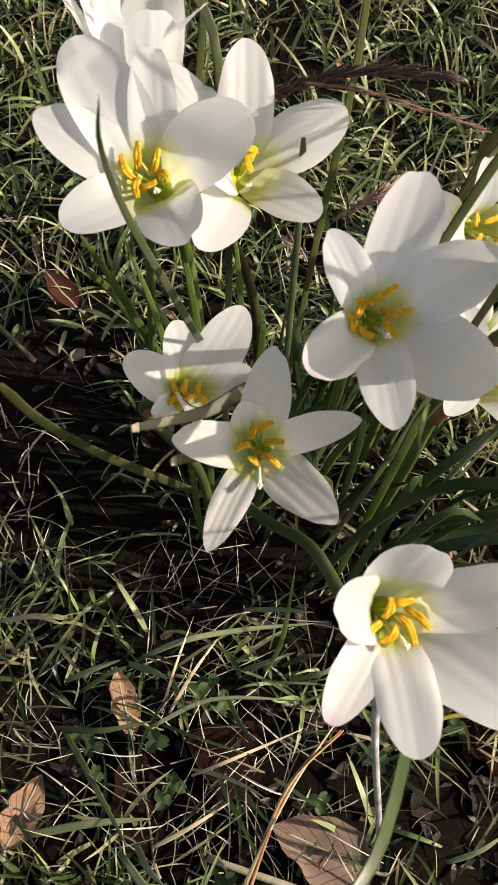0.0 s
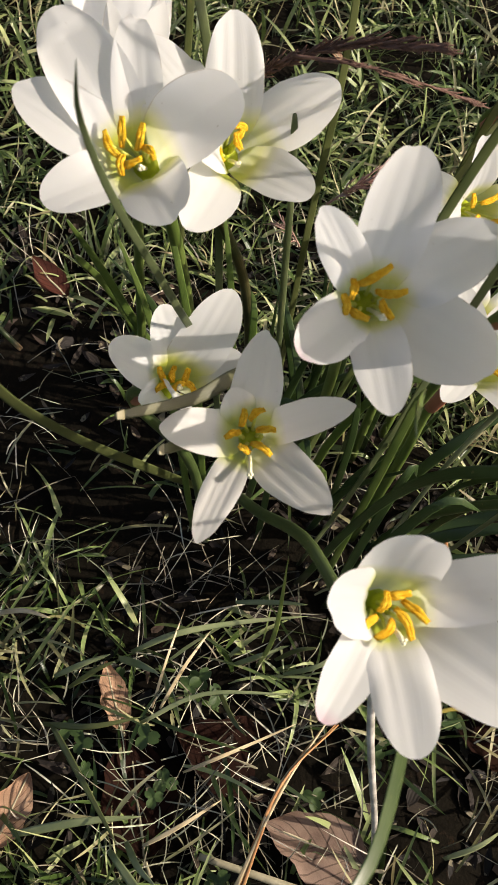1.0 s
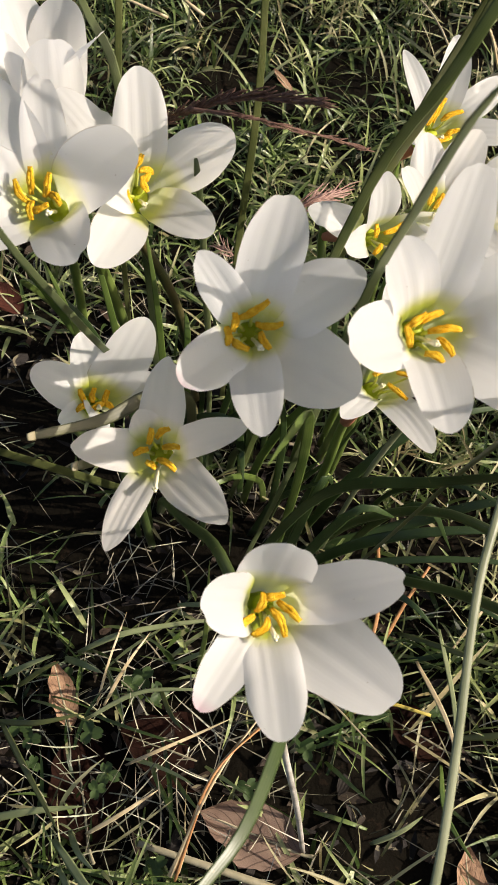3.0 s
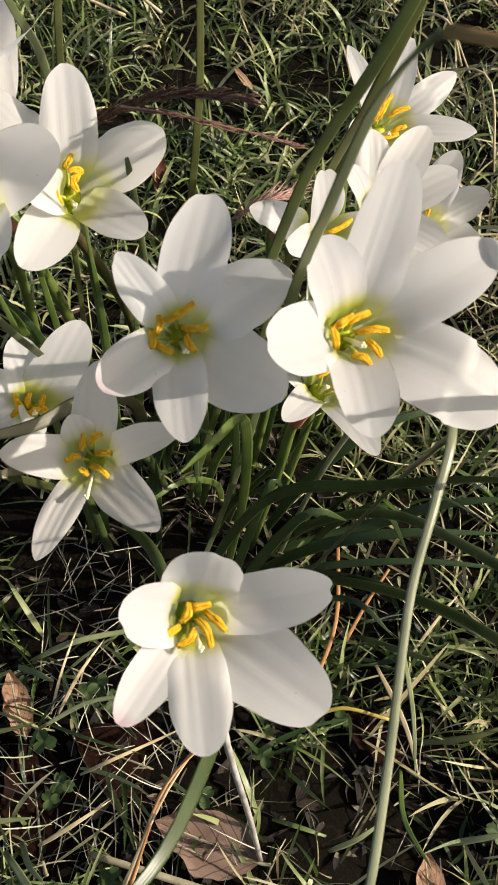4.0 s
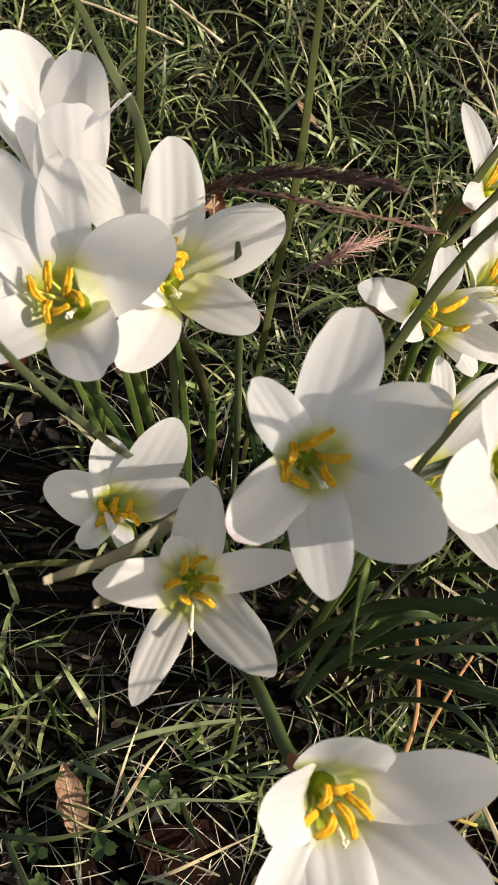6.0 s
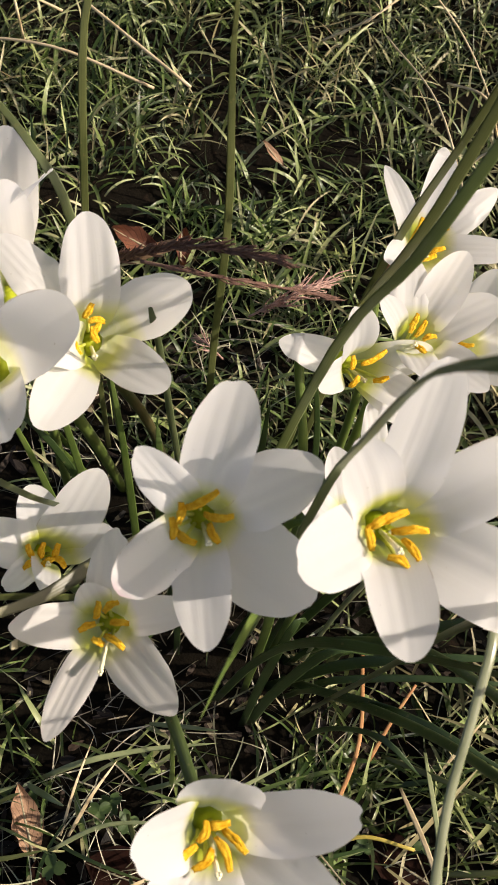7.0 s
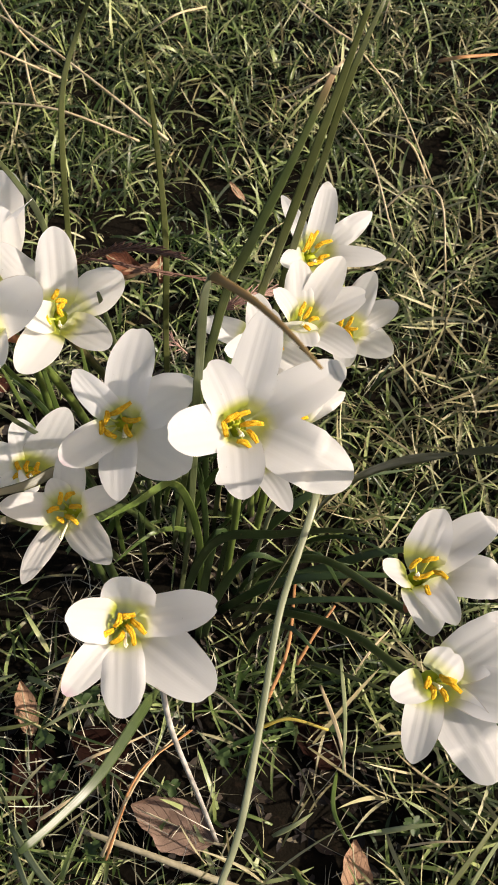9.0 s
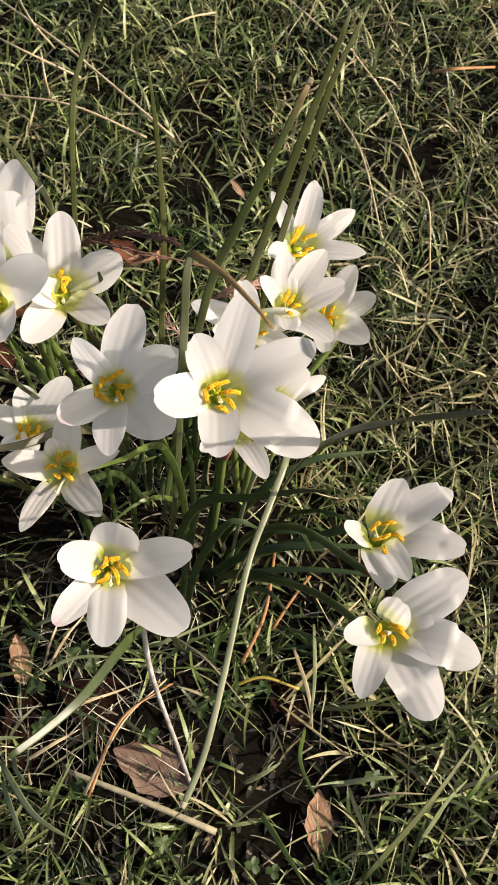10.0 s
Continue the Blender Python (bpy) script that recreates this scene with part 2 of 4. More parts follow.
def thing(name, label, category, group="", kind="", at=(0, 0, 0)):
    ob = new(name)
    ob.empty_display_size = 0.01
    ob.location = at
    return tagged(ob, label, category, group, kind)


def spline(points, n):
    """n + 1 places along a smooth curve through the points, with its directions."""
    p = [Vector(q) for q in points]
    p = [p[0] * 2 - p[1]] + p + [p[-1] * 2 - p[-2]]
    spans = len(p) - 3
    out = []
    for i in range(n + 1):
        f = i / n * spans
        k = min(int(f), spans - 1)
        t = f - k
        a, b, c, d = p[k:k + 4]
        pos = 0.5 * (2 * b + (c - a) * t + (2 * a - 5 * b + 4 * c - d) * t * t + (3 * b - a - 3 * c + d) * t ** 3)
        out.append(pos)
    ways = [(out[min(i + 1, n)] - out[max(i - 1, 0)]).normalized() for i in range(n + 1)]
    return out, ways


def sweep(bm, points, n, radius, sides=8, flat=1.0, face=(0, -0.5, 1), twist=0.0, cup=0.0, lower=Matrix()):
    """A round or flattened tube along a curve. radius: a function of 0..1; flat: thickness over width."""
    uv = bm.loops.layers.uv.verify()
    pos, ways = spline(points, n)
    face = Vector(face).normalized()
    rings = []
    for i, (p, w) in enumerate(zip(pos, ways)):
        s = i / n
        side = w.cross(face)
        side = side.normalized() if side.length > 1e-4 else Vector((1, 0, 0))
        up = side.cross(w).normalized()
        if twist:
            q = Matrix.Rotation(twist * s, 3, w)
            side, up = q @ side, q @ up
        r = max(radius(s), 2e-5)
        ring = []
        for j in range(sides):
            a = 2 * math.pi * j / sides
            x, y = math.cos(a), math.sin(a) * flat
            ring.append(bm.verts.new(lower @ (p + side * (x * r) + up * ((y + cup * x * x) * r))))
        rings.append(ring)
    for i in range(n):
        for j in range(sides):
            k = (j + 1) % sides
            f = bm.faces.new((rings[i][j], rings[i][k], rings[i + 1][k], rings[i + 1][j]))
            for loop, (uu, vv) in zip(f.loops, ((j, i), (j + 1, i), (j + 1, i + 1), (j, i + 1))):
                loop[uv].uv = (uu / sides, vv / n)
    bm.faces.new(rings[0][::-1])
    bm.faces.new(rings[-1])
    return pos, ways


def ellipsoid(bm, centre, radii, turn=None, u=8, v=6):
    m = Matrix.Translation(centre) @ (turn.to_4x4() if turn else Matrix()) @ Matrix.Diagonal((*radii, 1))
    bmesh.ops.create_uvsphere(bm, u_segments=u, v_segments=v, radius=1.0, matrix=m)


# ---- ground ----
def dip(x, y):
    """Height of the soil."""
    d = -0.022 + 0.010 * noise.noise((x * 7, y * 7, 3.1)) + 0.004 * noise.noise((x * 25, y * 25, 8.2))
    d -= 0.010 * math.exp(-((x + 0.03) ** 2 + (y - 0.12) ** 2) / 0.006)
    far = max(abs(x), abs(y - 0.3))
    return d if far < 1.5 else d * max(0.0, 1 - (far - 1.5) / 2) - 0.02 * min(1, (far - 1.5) / 2)


def build_ground():
    xs = [-400, -60, -12, -4, -2, -1.2] + [-0.8, -0.6, -0.45] + [-0.32 + 0.006 * i for i in range(125)] + [0.55, 0.8] + [1.2, 2, 4, 12, 60, 400]
    ys = [-400, -60, -12, -4, -2, -1.0] + [-0.5, -0.3, -0.2] + [-0.12 + 0.006 * i for i in range(142)] + [0.85, 1.1] + [1.5, 2.4, 4, 12, 60, 400]
    verts = [(x, y, dip(x, y)) for y in ys for x in xs]
    w = len(xs)
    faces = [(j * w + i, j * w + i + 1, (j + 1) * w + i + 1, (j + 1) * w + i) for j in range(len(ys) - 1) for i in range(w - 1)]
    me = bpy.data.meshes.new("ground")
    me.from_pydata(verts, [], faces)
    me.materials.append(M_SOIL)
    me.polygons.foreach_set("use_smooth", [True] * len(faces))
    return tagged(new("ground", me), "brown lawn soil under thin grass, near-black for its shade", "ground", kind="structure")


build_ground()
rng = np.random.default_rng(7)


def dips(x, y):
    return np.array([dip(a, b) for a, b in zip(x, y)])


def turf(name, label, material, x, y, length, width, lean, curl, heading=None, seg=5, fold=0.25, lift=0.0):
    """Many blades in one mesh: each a tapered, folded strip that rises, leans over and curls down."""
    n = len(x)
    az = rng.uniform(0, 2 * np.pi, n) if heading is None else heading
    z = dips(x, y) + lift
    s = np.linspace(0, 1, seg + 1)
    bend = lean[:, None] + curl[:, None] * s[None, :]
    step = length[:, None] / seg
    run = np.concatenate([np.zeros((n, 1)), np.cumsum(np.sin(bend[:, 1:]) * step, 1)], 1)
    rise = np.concatenate([np.zeros((n, 1)), np.cumsum(np.cos(bend[:, 1:]) * step, 1)], 1)
    rise = np.maximum(rise, -0.004)
    sway = rng.uniform(-0.6, 0.6, n)[:, None] * s[None, :] ** 2 * length[:, None] * 0.6
    dx, dy = np.cos(az)[:, None], np.sin(az)[:, None]
    cx = x[:, None] + run * dx - sway * dy
    cy = y[:, None] + run * dy + sway * dx
    cz = z[:, None] + rise
    half = width[:, None] * 0.5 * np.minimum(1, 0.55 + 1.6 * s) * np.sqrt(np.clip(1 - s ** 2.2, 0.002, 1))
    roll = rng.uniform(-0.9, 0.9, n)[:, None] + rng.uniform(-0.8, 0.8, n)[:, None] * s
    ux, uy, uz = -dy * np.cos(roll), dx * np.cos(roll), np.sin(roll)
    co = np.zeros((n, seg + 1, 3, 3), np.float32)
    for k, (side, up) in enumerate(((-1, 0.0), (0, -fold), (1, 0.0))):
        co[:, :, k, 0] = cx + ux * half * side
        co[:, :, k, 1] = cy + uy * half * side
        co[:, :, k, 2] = cz + uz * half * side + up * half
    base = (np.arange(n) * (seg + 1) * 3)[:, None, None]
    row = (np.arange(seg) * 3)[None, :, None]
    quad = []
    for k in (0, 1):
        quad.append(np.stack([base + row + k, base + row + k + 1, base + row + k + 4, base + row + k + 3], -1).reshape(n, seg, 4))
    idx = np.stack(quad, 2).reshape(-1).astype(np.int32)
    nf = n * seg * 2
    me = bpy.data.meshes.new(name)
    me.vertices.add(n * (seg + 1) * 3)
    me.vertices.foreach_set("co", co.ravel())
    me.loops.add(nf * 4)
    me.loops.foreach_set("vertex_index", idx)
    me.polygons.add(nf)
    me.polygons.foreach_set("loop_start", np.arange(0, nf * 4, 4, dtype=np.int32))
    me.polygons.foreach_set("use_smooth", np.ones(nf, bool))
    uv = me.uv_layers.new(name="UVMap")
    local = idx % ((seg + 1) * 3)
    uv.data.foreach_set("uv", np.stack([(local % 3) / 2, (local // 3) / seg], -1).astype(np.float32).ravel())
    me.update()
    me.validate()
    me.materials.append(material)
    return tagged(new(name, me), label, "grass", kind="stuff")


def scatter(n, x0, x1, y0, y1, keep, tuft=1, spread=0.003):
    """Places of blades, in tufts that share a foot."""
    m = n // tuft
    x, y = rng.uniform(x0, x1, m), rng.uniform(y0, y1, m)
    k = rng.uniform(0, 1, m) < keep(x, y)
    x, y = np.repeat(x[k], tuft), np.repeat(y[k], tuft)
    return x + rng.normal(0, spread, len(x)), y + rng.normal(0, spread, len(y))


def bare(x, y):
    """How bare the soil is, 0..1: near-black soil in place of shade round the lilies' feet, and some small gaps."""
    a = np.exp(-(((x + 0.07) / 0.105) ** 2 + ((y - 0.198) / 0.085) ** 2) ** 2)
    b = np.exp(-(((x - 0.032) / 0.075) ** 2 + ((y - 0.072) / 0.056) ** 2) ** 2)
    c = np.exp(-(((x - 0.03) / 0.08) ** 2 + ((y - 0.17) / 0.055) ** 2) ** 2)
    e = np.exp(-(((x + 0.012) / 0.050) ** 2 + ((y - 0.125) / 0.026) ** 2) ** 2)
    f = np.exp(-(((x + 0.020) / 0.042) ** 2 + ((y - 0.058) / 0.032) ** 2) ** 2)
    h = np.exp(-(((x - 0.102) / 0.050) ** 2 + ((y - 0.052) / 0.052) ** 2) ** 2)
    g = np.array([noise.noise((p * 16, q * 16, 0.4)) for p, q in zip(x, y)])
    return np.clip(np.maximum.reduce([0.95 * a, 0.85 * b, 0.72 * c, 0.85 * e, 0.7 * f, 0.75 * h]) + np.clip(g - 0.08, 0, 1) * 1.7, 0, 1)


def build_turf():
    u = rng.uniform
    def straw(x, y):
        """Where the lawn is drier."""
        return np.clip(0.25 + 0.9 * np.exp(-(((x - 0.18) / 0.16) ** 2 + ((y - 0.62) / 0.14) ** 2)) + 0.4 * np.exp(-(((x + 0.17) / 0.1) ** 2 + ((y - 0.5) / 0.12) ** 2)) + 0.75 * np.exp(-(((x - 0.2) / 0.1) ** 2 + ((y - 0.28) / 0.2) ** 2)) + 1.3 * np.exp(-(((x + 0.05) / 0.045) ** 2 + ((y - 0.105) / 0.03) ** 2)), 0, 1)

    # low blades that fill the bottom of the lawn, dark tones standing for shade
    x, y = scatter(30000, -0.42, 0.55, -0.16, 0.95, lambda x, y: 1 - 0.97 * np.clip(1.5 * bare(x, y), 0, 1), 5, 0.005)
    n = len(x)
    turf("undergrowth", "short green blades coloured dark for shade at the bottom of the lawn", M_GRASS_LOW_SHADE, x, y, u(0.006, 0.016, n), u(0.001, 0.0026, n), u(0.2, 1.4, n), u(-0.2, 1.2, n), seg=3)
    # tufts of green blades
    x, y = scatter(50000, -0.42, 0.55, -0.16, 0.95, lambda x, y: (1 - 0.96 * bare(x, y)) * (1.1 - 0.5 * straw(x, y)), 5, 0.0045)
    n = len(x)
    turf("lawn_grass", "short dense green lawn grass with mixed tones", M_GRASS, x, y, u(0.010, 0.034, n), 0.0007 + 0.0021 * u(0, 1, n) ** 1.6, u(-0.1, 1.1, n), u(0.1, 1.9, n), seg=6)
    # longer broad blades that lie about
    x, y = scatter(1400, -0.42, 0.55, -0.16, 0.95, lambda x, y: 1 - 0.75 * bare(x, y), 2, 0.004)
    n = len(x)
    turf("long_grass", "longer arching green grass blades", M_GRASS, x, y, u(0.028, 0.050, n), u(0.0014, 0.0028, n), u(0.1, 1.0, n), u(0.3, 1.5, n), lift=0.003, seg=8)
    x, y = scatter(200, -0.2, 0.25, -0.12, 0.12, lambda x, y: 1 - 0.6 * bare(x, y), 2, 0.006)
    n = len(x)
    turf("long_grass", "long smooth green grass blades lying over litter", M_GRASS, x, y, u(0.025, 0.05, n), u(0.0013, 0.0026, n), u(0.5, 1.25, n), u(0.0, 0.9, n), lift=0.006, seg=7)
    # dry blades
    x, y = scatter(20000, -0.42, 0.55, -0.16, 0.95, lambda x, y: (1 - 0.8 * bare(x, y)) * straw(x, y), 4, 0.005)
    n = len(x)
    turf("dry_grass", "dry straw-coloured blades lying in the lawn", M_GRASS_DRY, x, y, u(0.008, 0.036, n), u(0.0006, 0.0019, n), u(0.3, 1.35, n), u(-0.3, 1.3, n), lift=0.005, seg=6)
    # long dry blades fallen across the sunny side
    x, y = scatter(600, 0.1, 0.4, 0.02, 0.5, lambda x, y: (1 - 0.8 * bare(x, y)) * np.clip(straw(x, y) + 0.1, 0, 1), 2, 0.006)
    n = len(x)
    turf("dry_grass", "long bleached grass blades fallen across the lawn", M_GRASS_DRY, x, y, u(0.03, 0.06, n), u(0.0012, 0.0026, n), u(0.4, 1.2, n), u(0.0, 1.0, n), lift=0.006, seg=8)
    # thin grey wiry remains
    # few wires in the left patch, so near-black soil passes for its shade
    x, y = scatter(10500, -0.2, 0.25, -0.05, 0.36, lambda x, y: (0.06 + 0.4 * bare(x, y)) * np.where(x > 0.05, 0.3, 1.0) * (1.0 - 0.93 * np.exp(-(((x + 0.075) / 0.08) ** 2 + ((y - 0.195) / 0.06) ** 2))), 3, 0.005)
    n = len(x)
    turf("wiry_grass", "thin greyish dead grass over bare soil", M_GRASS_WIRY, x, y, u(0.008, 0.036, n), u(0.0003, 0.0008, n), u(0.3, 1.4, n), u(-0.3, 1.6, n), seg=7, lift=0.002)
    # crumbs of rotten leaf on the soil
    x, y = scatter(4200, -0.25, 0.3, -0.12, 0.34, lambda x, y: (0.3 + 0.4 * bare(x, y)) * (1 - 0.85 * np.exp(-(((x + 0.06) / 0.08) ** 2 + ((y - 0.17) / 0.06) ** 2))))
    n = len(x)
    turf("leaf_litter", "crumbled leaf litter on the soil, coloured dark for shade", M_LITTER, x, y, u(0.005, 0.013, n), u(0.002, 0.006, n), u(1.1, 1.6, n), u(-0.4, 0.4, n), seg=3, lift=0.001)
    # lawn further off, thinning out over some metres
    n = 30000
    r, a = 0.42 + 4.6 * u(0, 1, n) ** 1.7, u(0, 2 * np.pi, n)
    x, y = 0.065 + r * np.cos(a), 0.395 + r * np.sin(a)
    k = (abs(x - 0.065) > 0.42) | (abs(y - 0.395) > 0.49)
    x, y, r = x[k], y[k], r[k]
    n = len(x)
    turf("distant_grass", "green lawn grass further off", M_GRASS, x, y, u(0.03, 0.06, n) * (1 + 0.3 * r), u(0.002, 0.005, n) * (1 + r), u(0.3, 1.2, n), u(0.1, 0.8, n), seg=4)


build_turf()


# ---- rain lilies ----
def build_petal(parent, az, splay, length, width, curl, cup, material, seed, label="", outer=False, pointed=0.0, hood=None):
    """A petal in the flower's own frame: base at the origin, the flower's axis along z. pointed: how tapered its end is; hood: how far the end bends inward."""
    r = random.Random(seed)
    az, th = radians(az), radians(splay)
    out = Vector((math.cos(az), math.sin(az), 0))
    axis = Vector((0, 0, 1))
    tang = axis.cross(out)
    p0 = out * (0.0032 if outer else 0.0020) - axis * (0.0012 if outer else 0.0)
    p2 = out * (math.sin(th) * length) + axis * (math.cos(th) * length)
    t1 = th * 0.33
    p1 = out * (math.sin(t1) * length * 0.47) + axis * (math.cos(t1) * length * 0.47)
    p1 += (out * math.cos(th) - axis * math.sin(th)) * (-curl * length)
    nu, nv = 20, 26
    bm = bmesh.new()
    uv = bm.loops.layers.uv.verify()
    ph = r.uniform(0, 6)
    twist = r.uniform(-0.16, 0.16)
    taper = pointed + (r.uniform(0.44, 0.54) if outer else r.uniform(0.40, 0.48))
    peak = r.uniform(0.57, 0.66) - 0.4 * pointed
    bend = hood if hood is not None else r.uniform(-0.25, 0.35)
    notch, nickat = r.choice((0, 0, 0.0007, 0.0012)), r.uniform(-0.5, 0.5)
    edge, ruffled = r.uniform(-0.014, 0.006), r.uniform(0.0002, 0.0005)
    groove, g1, g2 = r.uniform(0.00012, 0.00035), r.uniform(0.2, 0.5), r.uniform(0.2, 0.5)
    grid = []
    rows = [1 - (1 - j / nv) ** 1.75 for j in range(nv + 1)]
    for s in rows:
        c = p0 * (1 - s) ** 2 + p1 * (2 * s * (1 - s)) + p2 * s * s
        d = ((p1 - p0) * (1 - s) + (p2 - p1) * s).normalized()
        q = Matrix.Rotation(twist * s, 3, d)
        side = q @ tang
        inner = side.cross(d).normalized()
        if inner.dot(axis) < 0 and inner.dot(out) > 0:
            inner = -inner
        if s < peak:
            w = width * 0.5 * (0.28 + 0.72 * math.sin(math.pi / 2 * s / peak) ** 1.35)
        else:
            w = width * 0.5 * max(0.012, 1 - ((s - peak) / (1 - peak)) ** 2.6) ** taper
        row = []
        for i in range(nu + 1):
            a = i / nu * 2 - 1
            x = a * 2 * w / width
            depth = cup * width * x * x * (1 - 0.45 * s) + edge * max(0, abs(x) - 0.6) ** 2 * s
            depth += ruffled * math.sin(9 * s + ph + 2.0 * x) * abs(x) ** 2 * s + bend * length * max(0, s - 0.6) ** 2
            depth -= 0.030 * width * math.exp(-(x / 0.13) ** 2) * (1 - 0.7 * s)
            depth -= groove * (math.exp(-((x - g1) / 0.08) ** 2) + math.exp(-((x + g2) / 0.08) ** 2)) * 4 * s * (1 - s)
            wave = 1 + 0.06 * noise.noise((s * 5.5, 3.7 * (a > 0) + ph, seed * 0.21)) * abs(a) + 0.014 * noise.noise((s * 24, 9.1 * (a > 0) + ph, seed * 0.3)) * abs(a)
            nick = -notch * math.exp(-((x - nickat) / 0.18) ** 2) * max(0, (s - 0.9) / 0.1) ** 2
            row.append(bm.verts.new(c + side * (a * w * wave) + inner * depth + d * nick))
        grid.append(row)
    for j in range(nv):
        for i in range(nu):
            f = bm.faces.new((grid[j][i], grid[j][i + 1], grid[j + 1][i + 1], grid[j + 1][i]))
            for loop, (a, b) in zip(f.loops, ((i, j), (i + 1, j), (i + 1, j + 1), (i, j + 1))):
                loop[uv].uv = (a / nu, rows[b] * length / 0.0365)
    return part("petal", bm, material, parent, label)


def build_stamen(parent, az, splay, length, turn, ant, seed):
    """A filament that leans out by az and splay, and across its end a two-lobed anther: turn is its heading about the flower's axis."""
    r = random.Random(seed)
    az, th, turn = radians(az), radians(splay), radians(turn)
    out = Vector((math.cos(az), math.sin(az), 0))
    tip = out * (math.sin(th) * length) + Vector((0, 0, math.cos(th) * length))
    bm = bmesh.new()
    sweep(bm, [(out * 0.0018), tip * 0.55 - out * 0.0004, tip], 6, lambda s: 0.00062 - 0.00030 * s, 6)
    fil = part("stamen", bm, M_FILAMENT, parent)
    lie = Vector((math.cos(turn), math.sin(turn), r.uniform(0.1, 0.5))).normalized()
    across = lie.cross(Vector((0, 0, 1))).normalized()
    bow = Vector((0, 0, 1)) * r.uniform(0.0002, 0.0008) + across * r.uniform(-0.0006, 0.0006)
    hook = across * r.uniform(-0.0007, 0.0007)
    bm = bmesh.new()
    for lobe in (-1, 1):
        shift = across * (0.00038 * lobe)
        a, b = tip - lie * ant * 0.48 + shift * 0.7, tip + lie * ant * 0.52 + shift * 0.6 + hook
        ph = r.uniform(0, 6)
        sweep(bm, [a, tip + bow + shift, b], 9, lambda s: 0.00060 * (0.45 + 0.55 * math.sin(math.pi * (0.1 + 0.8 * s))) * (1 + 0.16 * math.sin(11 * s + ph) + 0.10 * math.sin(23 * s + 2 * ph)), 7)
    part("anther", bm, M_ANTHER, fil, "orange-yellow anther dusted with pollen")


def lily(throat, axis, petals, foot, label, cup=0.16, curl=0.06, stem_r=0.0018, stem_mat=None, material=None, mats=None, seed=1, spread=13.5, stamen_len=0.0142, anther=0.0068, via=None, lean=(0.0, 0.0), stamens=None, pistil=None, pointed=0.0):
    """One flower on its stalk. petals: rows of turn about the axis, splay from it (degrees) and length (mm)."""
    a = Vector(axis).normalized()
    ex = (Vector((1, 0, 0)) - a * a.x).normalized()
    ey = a.cross(ex)
    base = Vector(throat) - a * 0.012
    root = thing("rain_lily", label, "flower", "rain lilies", at=foot)
    m = Matrix((ex, ey, a)).transposed().to_4x4()
    m.translation = base - Vector(foot)
    r = random.Random(seed * 31 + 5)
    for i, row in enumerate(petals):
        az, sp, ln = row[:3]
        w = row[3] / 1000
        cu = row[4] if len(row) > 4 else curl * r.uniform(0.6, 1.4)
        mat = (mats or {}).get(i, material or M_PETAL)
        ob = build_petal(root, az, sp, ln / 1000, w, cu, cup * r.uniform(0.7, 1.3), mat, seed * 10 + i, "white petal with a pink-tinged tip" if mat is M_PETAL_PINK else "", i % 2 == 1, pointed, *row[5:])
        ob.matrix_local = m
    if not stamens:
        stamens, r0 = [], r.uniform(0, 60)
        for i in range(6):
            az, sp = radians(r0 + 60 * i + r.uniform(-14, 14)), radians(spread * r.uniform(0.7, 1.35))
            d = Vector((math.cos(az) * math.sin(sp) + lean[0], math.sin(az) * math.sin(sp) + lean[1], math.cos(sp)))
            head = math.degrees(math.atan2(d.y, d.x))
            stamens.append((head, math.degrees(d.angle(Vector((0, 0, 1)))), 1000 * stamen_len * r.uniform(0.95, 1.12), head + r.uniform(-50, 50), 1000 * anther * r.uniform(0.7, 1.0)))
    for i, (az, sp, ln, turn, ant) in enumerate(stamens):
        before = set(root.children)
        build_stamen(root, az, sp, ln / 1000, turn, ant / 920, seed * 10 + i)
        for ob in set(root.children) - before:
            ob.matrix_local = m
    az, sp, ln = pistil or (math.degrees(math.atan2(lean[1] - 0.2, lean[0])), 12, 1150 * stamen_len)
    az, sp = radians(az), radians(sp)
    end = Vector((math.cos(az) * math.sin(sp), math.sin(az) * math.sin(sp), math.cos(sp))) * (ln / 1000)
    bm = bmesh.new()
    sweep(bm, [Vector((0, 0, 0)), end * 0.5 + Vector((0, 0, 0.0012)), end], 8, lambda s: 0.00042 + 0.00018 * s, 7)
    style = part("pistil", bm, M_STIGMA, root, "pale style")
    style.matrix_local = m
    bm = bmesh.new()
    for k in range(3):
        q = Vector((math.cos(2.1 * k + seed), math.sin(2.1 * k + seed), 0.5)) * 0.00042
        ellipsoid(bm, end + q, (0.0005, 0.0005, 0.0008))
    part("stigma", bm, M_STIGMA, style, "white three-lobed stigma")
    bm = bmesh.new()
    sweep(bm, [(0, 0, -0.006), (0, 0, 0.0), (0, 0, 0.0065)], 10, lambda s: 0.0016 + 0.0022 * math.sin(math.pi * min(1, 0.1 + s * 0.86)) ** 0.8, 12)
    part("throat", bm, M_OVARY, root, "yellow-green flower throat").matrix_local = m
    # stalk
    low = Vector((0, 0, -0.004))
    top = base - Vector(foot) - a * 0.004
    pts = [low]
    pts += [Vector(v) - Vector(foot) for v in via] if via else [low.lerp(top, 0.45) + Vector((0, 0, 0.02))]
    pts += [top - a * 0.022, top]
    bm = bmesh.new()
    sweep(bm, pts, 22, lambda s: stem_r * (1.08 - 0.2 * s), 10)
    part("stem", bm, stem_mat or M_STEM, root)
    bm = bmesh.new()
    sweep(bm, [top - a * 0.02, top - a * 0.01, top - a * 0.001], 6, lambda s: stem_r * (1.2 + 0.35 * s), 8, 0.8)
    part("bract", bm, M_BRACT, root, "thin reddish bract under the flower")
    return root


